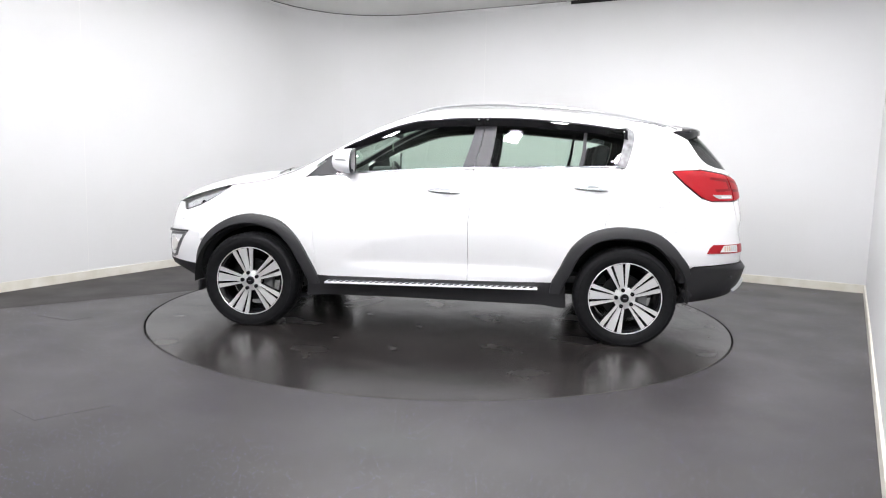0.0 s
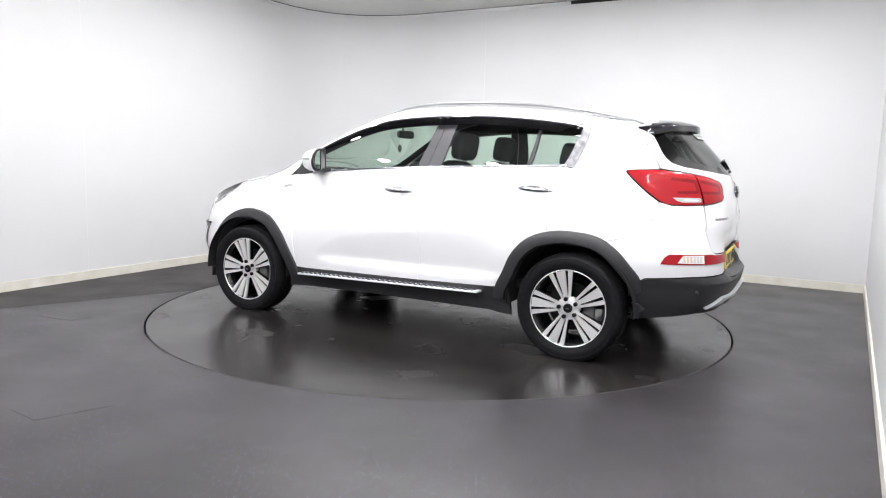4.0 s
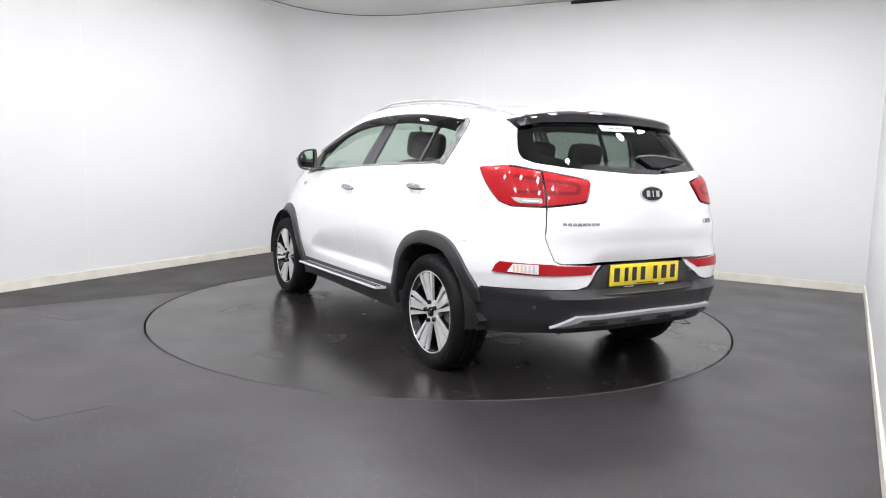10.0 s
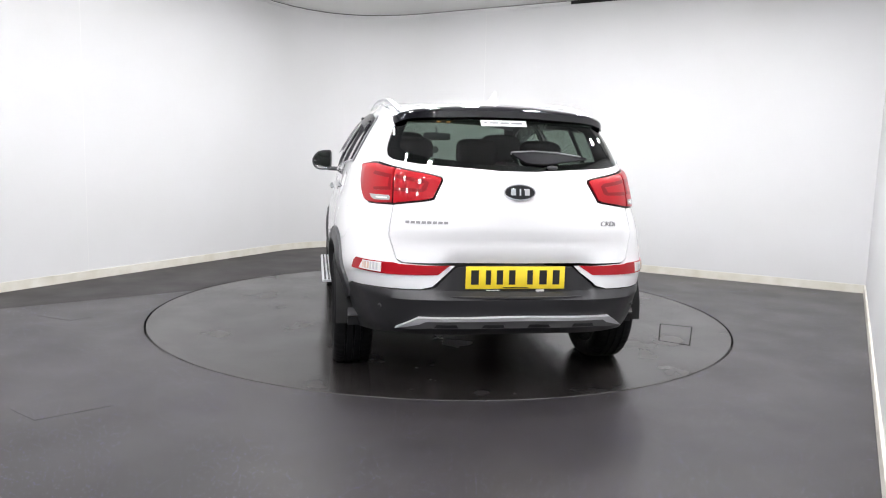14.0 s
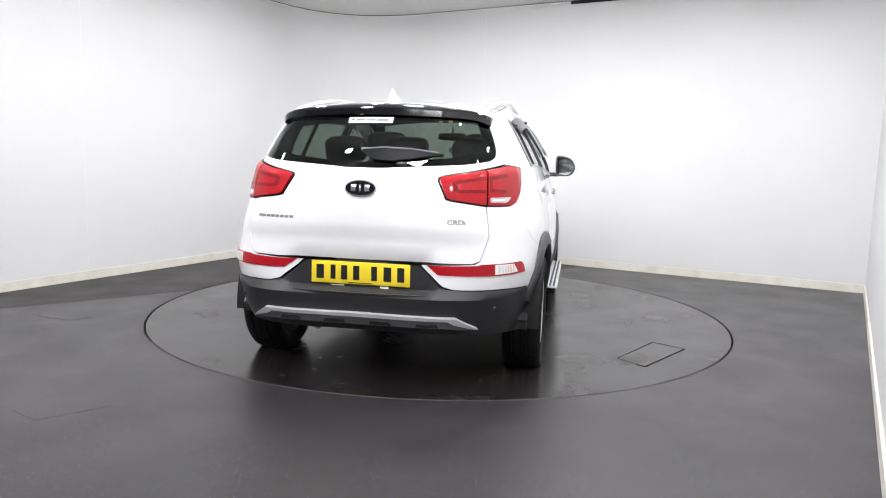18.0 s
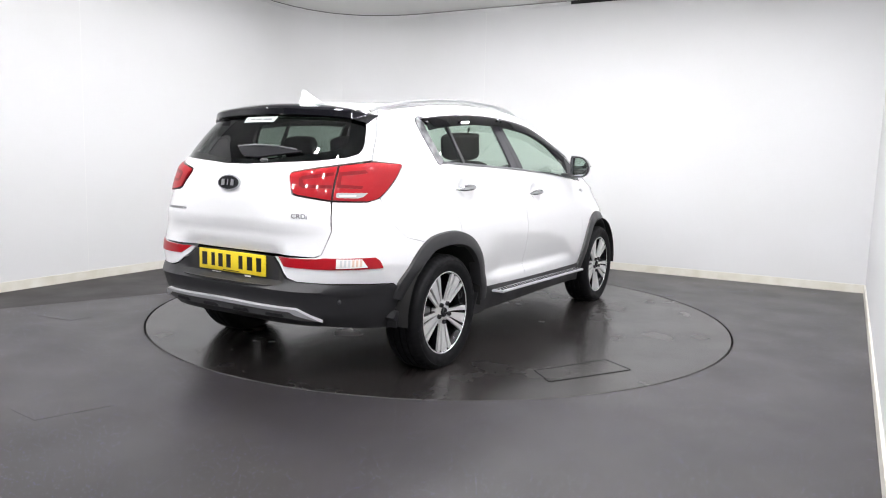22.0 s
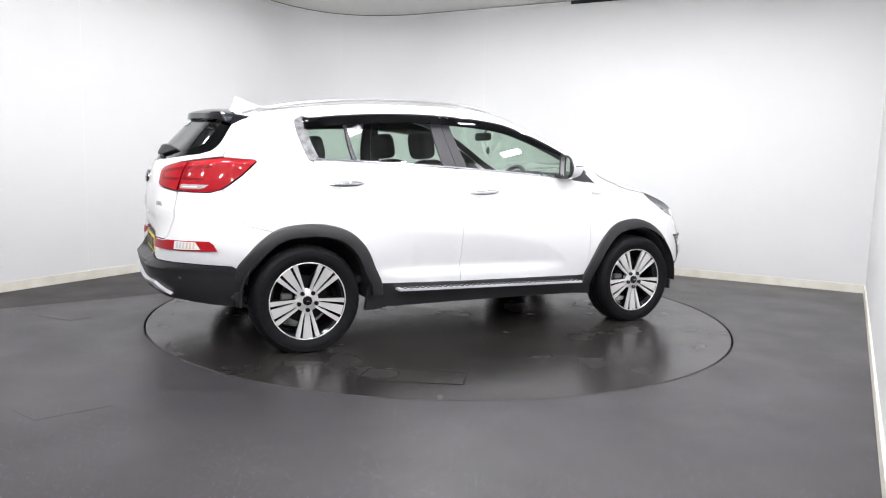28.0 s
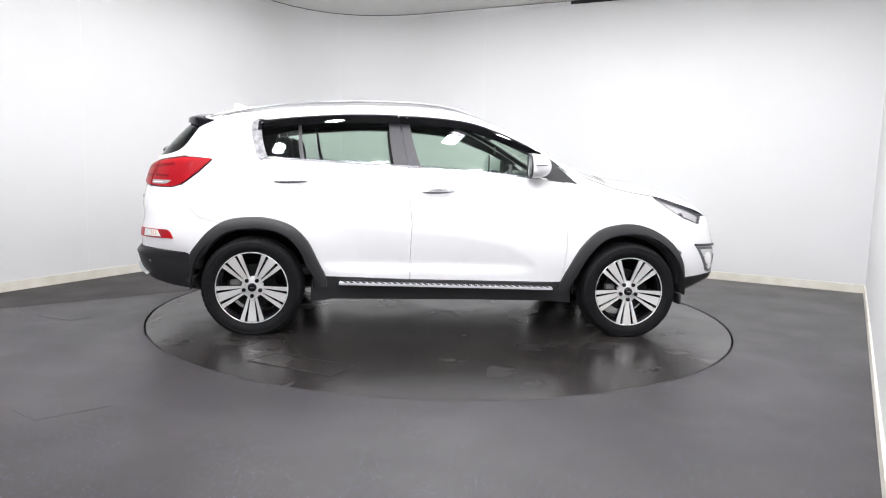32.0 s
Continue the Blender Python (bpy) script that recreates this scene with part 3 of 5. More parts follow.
both("pillar_lining", uz(*[(x, edge_z(x) - 0.02) for x in np.linspace(0.5, -1.60, 30)], ("u", -2.02, 1.46), ("u", -1.99, 1.15), (-1.30, 1.15), (-1.36, 1.20), (-1.40, 1.43), *[p for p in fine_top[::-1] if -1.3 < p[0] < 0.5]), TRIM, car, off=-0.035, thick=0.004, label="dark plastic pillar lining")

rear_bumpers = both("rear_bumper", uz(*[p for p in fine_r if p[0] < -1.60], ("u", -1.84, 0.555), ("u", -2.127, 0.572), ("u", -2.40, 0.575), ("u", -2.46, 0.59), ("u", -2.55, 0.66), ("u", -2.58, 0.69),
                                      ("u", -2.30, 0.703), ("u", -2.270, 0.72), ("u", -2.217, 0.843), ("u", -2.216, 0.989), ("u", -2.1, 0.988), ("u", -2.012, 0.988), ("u", -1.944, 1.006), ("u", -1.935, 1.008), ("u", -1.925, 0.983), ("u", -1.885, 0.8955), ("u", -1.7615, 0.7955), (-1.577, 0.7605)), PAINT, car)

GATE = [("u", -2.064, 1.50), ("u", -2.010, 1.339), ("u", -2.008, 1.210), ("u", -2.19, 1.186), ("u", -2.40, 1.156), ("u", -2.49, 1.138), ("u", -2.497, 1.118), ("u", -2.452, 1.022), ("u", -2.42, 1.014), ("u", -2.226, 0.990), ("u", -2.221, 0.843), ("u", -2.274, 0.722), ("u", -2.31, 0.708), ("u", -2.9, 0.704)]
GLASS_EDGE = [("u", -2.20, 1.487), ("u", -2.15, 1.470), ("u", -2.118, 1.435), ("u", -2.098, 1.39), ("u", -2.085, 1.35), ("u", -2.074, 1.30), ("u", -2.078, 1.268), ("u", -2.10, 1.240), ("u", -2.17, 1.218), ("u", -2.35, 1.198), ("u", -2.6, 1.184), ("u", -2.73, 1.177), ("u", -2.80, 1.172), ("u", -2.9, 1.172)]
gate = part("tailgate", on_skin(uz(*GATE, *flip(GATE)[::-1][1:], *flip(GLASS_EDGE), *GLASS_EDGE[::-1][1:]), step=0.035), PAINT, car)
PANE = [("u", p[1] - 0.003 * (p[1] > -2.89), p[2] + 0.003) for p in GLASS_EDGE]
part("rear_window", on_skin(uz(*PANE, *flip(PANE)[::-1][1:]), off=-0.006, thick=0.004, step=0.03), REAR_GLASS, gate, "tinted rear window")
# black printed border of the rear window
INNER = [("u", -2.30, 1.487), ("u", -2.255, 1.465), ("u", -2.225, 1.43), ("u", -2.20, 1.35), ("u", -2.195, 1.31), ("u", -2.205, 1.285), ("u", -2.25, 1.265), ("u", -2.40, 1.240), ("u", -2.72, 1.208), ("u", -2.9, 1.205)]
part("window_border", on_skin(uz(*PANE, *flip(PANE)[::-1][1:], *flip(INNER), *INNER[::-1][1:]), off=-0.010, thick=0.001), GLOSS, gate, "black printed glass border")

BLACK = [(-1.735, 0.30), (-1.76, 0.45), (-1.79, 0.537), ("u", -1.85, 0.548), ("u", -2.127, 0.566), ("u", -2.41, 0.569), ("u", -2.475, 0.584), ("u", -2.562, 0.657), ("u", -2.59, 0.684), ("u", -2.9, 0.697)]
LOW = [("u", -1.80, 0.285), ("u", -2.05, 0.31), ("u", -2.25, 0.335), ("u", -2.9, 0.34)]
clad = part("rear_bumper_cladding", on_skin(uz(*BLACK, *[p if p[0] == "u" else ("u", -2 * S_TAIL - girth(*p), p[1]) for p in (flip(BLACK[3:])[::-1][1:] + BLACK[:3][::-1])], *flip(LOW), *LOW[::-1][1:]), off=0.005, thick=0.03, step=0.018), CLAD, car, "grained black plastic lower bumper")
part("bumper_step", sweep([(-2.268 + 0.05 * (y / 0.4) ** 4, y, 0.541) for y in np.linspace(-0.40, 0.40, 15)], [(-0.006, -0.004), (0.016, -0.004), (0.016, 0.003), (-0.006, 0.003)]), SATIN, clad)

both("sill", uz(*[p for p in fine_f if p[0] < 0.84], (0.6, 0.384), (-0.29, 0.392), *[p for p in fine_r if p[0] > -0.9], (-0.965, 0.38), (-0.975, 0.232), (-0.90, 0.236), (-0.82, 0.25), (0.2, 0.255), (0.70, 0.25), (0.86, 0.235), (0.85, 0.36)), CLAD, car, off=0.004, thick=0.03, label="black plastic sill")

NOSE_LOW = [(1.745, 0.415), ("u", 2.1, 0.43), ("u", 2.8, 0.42)]
bumpers = both("front_bumper", uz((1.719, 0.845), (1.85, 0.802), ("u", 2.05, 0.80), ("u", 2.15, 0.855), ("u", 2.8, 0.84), *NOSE_LOW[::-1], *[p for p in fine_f if 0.43 < p[1] < 0.58 and p[0] > 1.6], (1.695, 0.60)), PAINT, car)
both("front_bumper_cladding", uz(*NOSE_LOW, ("u", 2.8, 0.26), ("u", 2.1, 0.30), ("u", 1.95, 0.30), (1.68, 0.27), (1.64, 0.38)), CLAD, car, off=0.004, thick=0.04, label="black plastic front apron")


def top_patch(x0, x1, t0, t1, n=20, m=14, lift=0.0):
    """A stretch of bonnet, windscreen or roof between two shares of its width."""
    verts, faces = [], []
    for i in range(n + 1):
        x = x0 + (x1 - x0) * i / n
        yb = edge_y(x)
        for j in range(m + 1):
            t = t0 + (t1 - t0) * j / m
            verts.append((x, t * yb, top_z(x, t * yb, yb) + lift))
    for i in range(n):
        for j in range(m):
            a = i * (m + 1) + j
            faces.append((a, a + m + 1, a + m + 2, a + 1))
    return verts, faces


part("bonnet", top_patch(2.12, 1.15, -0.994, 0.994, 24, 18), PAINT, car)
part("roof", top_patch(0.22, -1.745, -1, 1, 36, 20), PAINT, car)
part("headlining", top_patch(0.22, -1.74, -0.97, 0.97, 24, 12, -0.03), LINING, car, "pale grey fabric headlining")
part("windscreen", top_patch(1.13, 0.23, -0.9, 0.9, 16, 14, -0.004), GLASS, car, "clear green-tinted windscreen")
for s in (-1, 1):
    part("windscreen_pillar", top_patch(1.15, 0.22, 0.9 if s > 0 else -1, 1 if s > 0 else -0.9, 16, 2), PAINT, car)
    part("pillar_lining", top_patch(1.13, 0.22, 0.86 if s > 0 else -1, 1 if s > 0 else -0.86, 16, 2, -0.02), TRIM, car)
for s in (-1, 1):
    part("bonnet_joint", sweep([(x, s * (edge_y(x) + 0.001), edge_z(x) - 0.001) for x in np.linspace(0.90, 1.48, 16)], ring_shape(0.0022, 6)), SKID_GREY, car, "dark joint between bonnet and wing")
part("scuttle", top_patch(1.165, 1.13, -0.9, 0.9, 1, 14, -0.006), SATIN, car)
for y0, y1 in ((-0.45, 0.1), (0.12, 0.6)):
    part("windscreen_wiper", sweep([(1.13 - 0.06 * t, y0 + (y1 - y0) * t, 1.112 + 0.026 * t - 0.03 * abs(y0 + (y1 - y0) * t)) for t in np.linspace(0, 1, 6)], ring_shape(0.008, 6)), SATIN, car)

# arch cladding and wheel wells
HUBS = (1.274, -1.366)


def arch(curve, hub, right):
    """A flared black band round a wheel opening, rolled in at its lip."""
    rows = ((0.0, 0.0), (0.006, 0.016), (0.02, 0.021), (0.062, 0.026), (0.078, 0.024), (0.084, 0.014), (0.086, -0.05))
    verts, faces = [], []
    for x, z in curve:
        d = Vector((hub - x, 0.325 - z)).normalized()
        for w, off in rows:
            px, pz = x + d.x * w, z + d.y * w
            verts.append(skin([girth(px, pz)], [pz], off)[0].tolist())
    k = len(rows)
    for i in range(len(curve) - 1):
        for j in range(k - 1):
            a = i * k + j
            faces.append((a, a + 1, a + k + 1, a + k))
    if right:
        verts, faces = [(x, -y, z) for x, y, z in verts], [f[::-1] for f in faces]
    return verts, faces


def well(hub, right):
    s = -1 if right else 1
    verts, faces = [], []
    n = 22
    for i in range(n + 1):
        a = radians(-4 + 188 * i / n)
        for r, y in ((0.41, 0.90), (0.41, 0.55), (0.0, 0.55)):
            verts.append((hub + r * math.cos(a), s * y, 0.335 + r * math.sin(a)))
    for i in range(n):
        for j in range(2):
            a = 3 * i + j
            faces.append((a, a + 1, a + 4, a + 3))
    return verts, faces


front_ext = curved([(1.735, 0.31)] + ARCH_F + [(0.76, 0.33)], 4)
rear_ext = curved([(-0.855, 0.34)] + ARCH_R + [(-1.80, 0.47)], 4)
for hub, pts in ((HUBS[0], front_ext), (HUBS[1], rear_ext)):
    for right in (False, True):
        part("wheel_arch_trim", arch(pts, hub, right), CLAD, car, "flared black plastic wheel-arch trim")
        part("wheel_arch_liner", well(hub, right), PIT, car)

# mud flaps
for s in (1, -1):
    flap_line = [(-1.745, 0.40), (-1.79, 0.39), (-1.82, 0.36), (-1.80, 0.345), (-1.788, 0.30), (-1.765, 0.335)]
    fv = [(x, s * (0.835 - 0.12 * k), z) for k in (0, 1) for x, z in flap_line]
    part("mud_flap", (fv, [tuple(range(6)), tuple(range(6, 12))[::-1]] + [(k, k + 6, (k + 1) % 6 + 6, (k + 1) % 6) for k in range(6)]), CLAD, car)
    part("mud_flap", boxed((0.018, 0.14, 0.08), (1.665, s * 0.80, 0.27), 0.008), SATIN, car)

# ---- glass, pillars and bright trim ----
for i, right in enumerate((False, True)):
    kw = dict(off=-0.012, thick=0.003, step=0.025, right=right)
    fd, rd = front_doors[i], rear_doors[i]
    part("front_window", on_skin(uz(*span(BELT, 0.66, -0.25), (-0.255, 1.2), (-0.335, 1.50), *[p for p in fine_top[::-1] if -0.30 < p[0] < 0.64]), **kw), GLASS, fd)
    part("rear_side_window", on_skin(uz(*span(BELT, -0.41, -1.02), (-1.055, 1.40), (-1.065, 1.485), *[p for p in fine_top[::-1] if -1.05 < p[0] < -0.43], (-0.44, 1.50)), **kw), GLASS, rd)
    part("quarter_window", on_skin(uz(*span(BELT, -1.045, -1.29), (-1.345, 1.44), (-1.08, 1.485)), **kw), GLASS, rd)
    part("window_divider", on_skin(uz((-1.015, 1.185), (-1.052, 1.40), (-1.065, 1.475), (-1.085, 1.475), (-1.072, 1.40), (-1.045, 1.185)), off=-0.004, thick=0.02, right=right), SATIN, rd, "slim black window divider")
    part("pillar_trim", on_skin(uz((-0.225, 1.164), (-0.235, 1.19), (-0.315, 1.515), (-0.372, 1.518), (-0.313, 1.20), (-0.308, 1.166)), off=-0.001, right=right), PILLAR, fd, "satin black pillar film")
    part("pillar_trim", on_skin(uz((-0.312, 1.167), (-0.317, 1.20), (-0.376, 1.518), (-0.45, 1.517), (-0.415, 1.20), (-0.41, 1.172)), off=-0.001, right=right), PILLAR, rd, "satin black pillar film")
    part("mirror_base", on_skin(uz((0.882, 1.078), (0.84, 1.086), (0.60, 1.113), (0.60, 1.25), (0.62, 1.278), (0.68, 1.235), (0.74, 1.19), (0.80, 1.145)), off=0.003, right=right), SATIN, fd, "black mirror base in the window corner")
    lo, hi = span(BELT, 0.66, -1.29, 0.002), span(BELT, 0.66, -1.29, 0.011)
    part("belt_moulding", on_skin(uz(*lo, *hi[::-1]), off=0.007, thick=0.012, right=right), CHROME, car, "thin chrome strip under the windows")
    part("quarter_trim", on_skin(uz((-1.25, 1.198), (-1.275, 1.22), (-1.33, 1.43), (-1.342, 1.476), (-1.387, 1.454), (-1.396, 1.43), (-1.371, 1.30), (-1.333, 1.197)), off=0.006, thick=0.02, right=right), FILM, car, "silver window-corner trim in crinkled film")
    # dark window frames along the top
    part("window_frame", on_skin(uz(*[p for p in fine_top if -1.3 < p[0] < 0.76], *[(p[0] - 0.01, p[1] - 0.05) for p in fine_top[::-1] if -1.25 < p[0] < 0.70]), off=-0.006, thick=0.01, right=right), SATIN, car, "black upper window frame")
    # wind deflectors: outer face standing off the glass
    for a, b in ((0.62, -0.352), (-0.358, -1.345)):
        tops = span(fine_top, a, b)
        strip_v, strip_f = [], []
        for j, (x, z) in enumerate(tops):
            t = min(1, (a - x) / 0.25) if a > 0 else 1
            drop = 0.078 * (0.55 + 0.45 * t)
            for w, o in ((0.0, 0.006), (0.25, 0.018), (0.7, 0.027), (1.0, 0.030)):
                zz = z + 0.004 - drop * w
                strip_v.append(skin([girth(x - (0.02 * w if a > 0 else 0), zz)], [zz], o)[0].tolist())
        for j in range(len(tops) - 1):
            for c in range(3):
                q = 4 * j + c
                strip_f.append((q, q + 1, q + 5, q + 4))
        if right:
            strip_v, strip_f = [(x, -y, z) for x, y, z in strip_v], [f[::-1] for f in strip_f]
        d = part("wind_deflector", (strip_v, strip_f), VISOR, fd if a > 0 else rd, "smoked acrylic wind deflector over the window")
        for x in ((-0.325,) if a > 0 else (-0.385, -1.32)):
            z = float(np.interp(x, [p[0] for p in fine_top[::-1]], [p[1] for p in fine_top[::-1]])) - 0.025
            c = skin([girth(x, z)], [z], 0.026)[0]
            bm = bmesh.new()
            bmesh.ops.create_icosphere(bm, subdivisions=2, radius=0.008, matrix=Matrix.Translation((c[0], -c[1] if right else c[1], c[2])))
            part("deflector_clip", bm, CHROME, car)
    # door handles
    for door, hx, hz in ((fd, -0.11, 1.003), (rd, -1.107, 1.05)):
        verts, faces = [], []
        for a in np.linspace(-1, 1, 25):
            r = max(0.0, 1 - abs(a) ** 2.6)
            x = hx - 0.122 * a
            for b in range(14):
                an = 2 * math.pi * b / 14
                z = hz - 0.006 * a + 0.0195 * r * math.sin(an)
                lift = 0.004 + 0.024 * r ** 0.5 + 0.014 * r * math.cos(an)
                ends = skin([girth(hx + 0.126, z), girth(hx - 0.126, z)], [z, z], lift)
                verts.append((ends[0] + (ends[1] - ends[0]) * (0.5 + 0.5 * 0.122 / 0.126 * a)).tolist())
        for i2 in range(24):
            for b in range(14):
                q = i2 * 14 + b
                faces.append((q, i2 * 14 + (b + 1) % 14, (i2 + 1) * 14 + (b + 1) % 14, q + 14))
        if right:
            verts, faces = [(x, -y, z) for x, y, z in verts], [f[::-1] for f in faces]
        part("door_handle", (verts, faces), CHROME, door, "chrome door handle")
    # inner door cards
    part("door_card", on_skin(uz((0.77, 0.42), (0.79, 1.07), *span(BELT, 0.76, -0.28, -0.01), (-0.28, 0.42)), off=-0.05, thick=0.004, right=right), TRIM, fd)
    part("door_card", on_skin(uz((-0.30, 0.42), (-0.32, 1.14), *span(BELT, -0.34, -1.28, -0.01), (-1.2, 0.82), (-1.0, 0.66), (-0.9, 0.44)), off=-0.05, thick=0.004, right=right), TRIM, rd)

# fuel flap: a disc in a fine joint
def skin_ring(u0, z0, r0, r1, off, n=44):
    verts = []
    for r in (r0, r1):
        us = [u0 + r * math.cos(2 * math.pi * k / n) for k in range(n)]
        zs = [z0 + r * math.sin(2 * math.pi * k / n) for k in range(n)]
        verts += skin(us, zs, off).tolist()
    return verts, [(k, k + n, (k + 1) % n + n, (k + 1) % n) for k in range(n)]


flap = part("fuel_flap", skin_ring(-1.626, 1.024, 0.0015, 0.0775, 0.0022), PAINT, car, "round fuel filler flap")
part("flap_joint", skin_ring(-1.626, 1.024, 0.0770, 0.0800, 0.0012), SKID_GREY, flap)

# ---- lamps ----
OUTER_LAMP = [("u", -1.836, 1.106), ("u", -1.806, 1.146), ("u", -1.782, 1.186), ("u", -1.80, 1.192), ("u", -2.0, 1.198), ("u", -2.205, 1.174), ("u", -2.2165, 0.998), ("u", -2.1, 0.992), ("u", -2.01, 0.993), ("u", -1.965, 1.002), ("u", -1.935, 1.017), ("u", -1.895, 1.048)]
INNER_LAMP = [("u", -2.210, 1.173), ("u", -2.40, 1.148), ("u", -2.482, 1.132), ("u", -2.488, 1.118), ("u", -2.446, 1.03), ("u", -2.42, 1.021), ("u", -2.2205, 0.997)]


def shrink(pts, share, to=None):
    c = to or (sum(p[1] for p in pts) / len(pts), sum(p[2] for p in pts) / len(pts))
    return [("u", c[0] + (p[1] - c[0]) * share, c[1] + (p[2] - c[1]) * share) for p in pts]


def bulge(u, z):
    """How far a tail lens stands off the body: steeper than the panel, rolled over at its top."""
    top = np.interp(-u, [1.78, 1.82, 2.0, 2.2, 2.40, 2.49], [1.184, 1.189, 1.195, 1.172, 1.146, 1.13])
    return 0.006 + 0.014 * np.clip((z - 0.99) / 0.17, 0, 1) * np.sqrt(np.clip((top - z) / 0.03, 0, 1)) * np.clip((-u - 1.80) / 0.1, 0, 1)


for i, right in enumerate((False, True)):
    lamp = part("tail_lamp", on_skin(uz(*OUTER_LAMP), off=0.004, thick=0.03, right=right), RED_RIM, car, "red wrap-round tail lamp")
    part("lens", on_skin(uz(*[("u", p[1], p[2]) for p in shrink(OUTER_LAMP, 0.982)]), off=bulge, thick=0.03, step=0.016, right=right), RED, lamp)
    part("light_band", on_skin(uz(("u", -2.03, 1.135), ("u", -2.05, 1.15), ("u", -2.20, 1.135), ("u", -2.20, 1.06), ("u", -2.06, 1.055), ("u", -2.05, 1.07), ("u", -2.18, 1.075), ("u", -2.18, 1.118), ("u", -2.06, 1.13)), off=lambda u, z: bulge(u, z) + 0.001, thick=0.004, step=0.016, right=right), RED_DARK, lamp, "darker lamp band")
    part("reversing_lens", on_skin(uz(("u", -2.02, 1.034), ("u", -2.19, 1.034), ("u", -2.198, 1.030), ("u", -2.198, 1.014), ("u", -2.19, 1.010), ("u", -2.075, 1.008), ("u", -2.045, 1.016)), off=lambda u, z: bulge(u, z) + 0.003, thick=0.01, step=0.02, right=right), REVERSE, lamp, "clear reversing lens")
    part("lens_rim", on_skin(uz(("u", -2.09, 1.024), ("u", -2.18, 1.024), ("u", -2.18, 1.017), ("u", -2.09, 1.017)), off=lambda u, z: bulge(u, z) + 0.004, thick=0.004, step=0.02, right=right), CLEAR, lamp)
    lamp = part("tailgate_lamp", on_skin(uz(*INNER_LAMP), off=0.004, thick=0.03, right=right), RED_RIM, gate, "red inner tail lamp")
    part("lens", on_skin(uz(*shrink(INNER_LAMP, 0.974)), off=bulge, thick=0.03, step=0.016, right=right), RED, lamp)
    part("light_band", on_skin(uz(("u", -2.225, 1.135), ("u", -2.40, 1.112), ("u", -2.42, 1.10), ("u", -2.41, 1.065), ("u", -2.39, 1.055), ("u", -2.225, 1.055), ("u", -2.225, 1.072), ("u", -2.38, 1.07), ("u", -2.395, 1.095), ("u", -2.225, 1.118)), off=lambda u, z: bulge(u, z) + 0.001, thick=0.004, step=0.016, right=right), RED_DARK, lamp, "darker lamp band")
    strip = part("rear_reflector", on_skin(uz(("u", -1.921, 0.645), ("u", -1.945, 0.685), ("u", -1.975, 0.704), ("u", -2.26, 0.704), ("u", -2.29, 0.698), ("u", -2.553, 0.692), ("u", -2.487, 0.647), ("u", -2.2, 0.645)), off=0.004, thick=0.02, right=right), RED_BRIGHT, rear_bumpers[i], "red reflector strip")
    part("indicator_lens", on_skin(uz(("u", -2.02, 0.655), ("u", -2.055, 0.698), ("u", -2.19, 0.700), ("u", -2.19, 0.652)), off=0.008, thick=0.008, right=right), CLEAR, strip, "clear indicator lens")
    for k in range(6):
        u0 = -2.055 - 0.021 * k
        part("lens_rib", on_skin(uz(("u", u0, 0.66), ("u", u0, 0.694), ("u", u0 - 0.011, 0.694), ("u", u0 - 0.011, 0.66)), off=0.010, thick=0.004, right=right), AMBER if k < 3 else SILVER, strip)
    # headlight
    HL = [(1.487, 0.986)] + [(x, edge_z(x) - 0.004) for x in (1.55, 1.61, 1.67, 1.73, 1.79, 1.85)] + [("u", 2.16, 0.862), ("u", 2.05, 0.806), (1.85, 0.805), (1.72, 0.848), (1.64, 0.888)]
    head = part("headlight", on_skin(uz(*HL), off=-0.03, thick=0.05, right=right), BOWL, car, "headlight with chrome bowl behind clear lens")
    part("lens", on_skin(uz(*HL), off=-0.002, thick=0.004, right=right), LENS, head)
    for u0 in (1.90,):
        c = skin([u0], [0.865], -0.03)[0]
        bm = bmesh.new()
        bmesh.ops.create_uvsphere(bm, u_segments=16, v_segments=10, radius=0.032, matrix=Matrix.Translation((c[0], -c[1] if right else c[1], c[2])) @ Matrix.Diagonal((0.7, 0.7, 1, 1)))
        part("projector", bm, GLOSS, head)
    part("lower_bezel", on_skin(uz((1.50, 0.978), (1.64, 0.897), (1.72, 0.857), (1.85, 0.815), ("u", 2.05, 0.815), ("u", 2.05, 0.806), (1.85, 0.805), (1.72, 0.848), (1.64, 0.888)), off=-0.004, thick=0.01, right=right), GLOSS, head)
    # fog lamp niche and washer cover
    fog = part("fog_lamp", on_skin(uz(("u", 1.925, 0.640), ("u", 2.17, 0.628), ("u", 2.20, 0.60), ("u", 2.19, 0.46), ("u", 2.12, 0.438), ("u", 2.06, 0.455)), off=0.004, thick=0.02, right=right), SKID_GREY, car, "fog lamp with chrome bowl")
    part("bowl", on_skin(uz(("u", 1.965, 0.618), ("u", 2.15, 0.610), ("u", 2.165, 0.59), ("u", 2.155, 0.475), ("u", 2.115, 0.458), ("u", 2.08, 0.47)), off=0.007, thick=0.01, right=right), BOWL, fog, "bright chrome bowl")
    part("fog_lens", on_skin(uz(("u", 2.02, 0.565), ("u", 2.06, 0.590), ("u", 2.11, 0.585), ("u", 2.13, 0.54), ("u", 2.11, 0.49), ("u", 2.08, 0.49), ("u", 2.04, 0.52)), off=0.012, thick=0.012, right=right), CLEAR, fog, "small clear lens")
    part("fog_brow", on_skin(uz(("u", 1.915, 0.642), ("u", 1.917, 0.658), ("u", 2.24, 0.648), ("u", 2.24, 0.630)), off=0.012, thick=0.02, right=right), SATIN, fog, "black brow over the fog lamp")
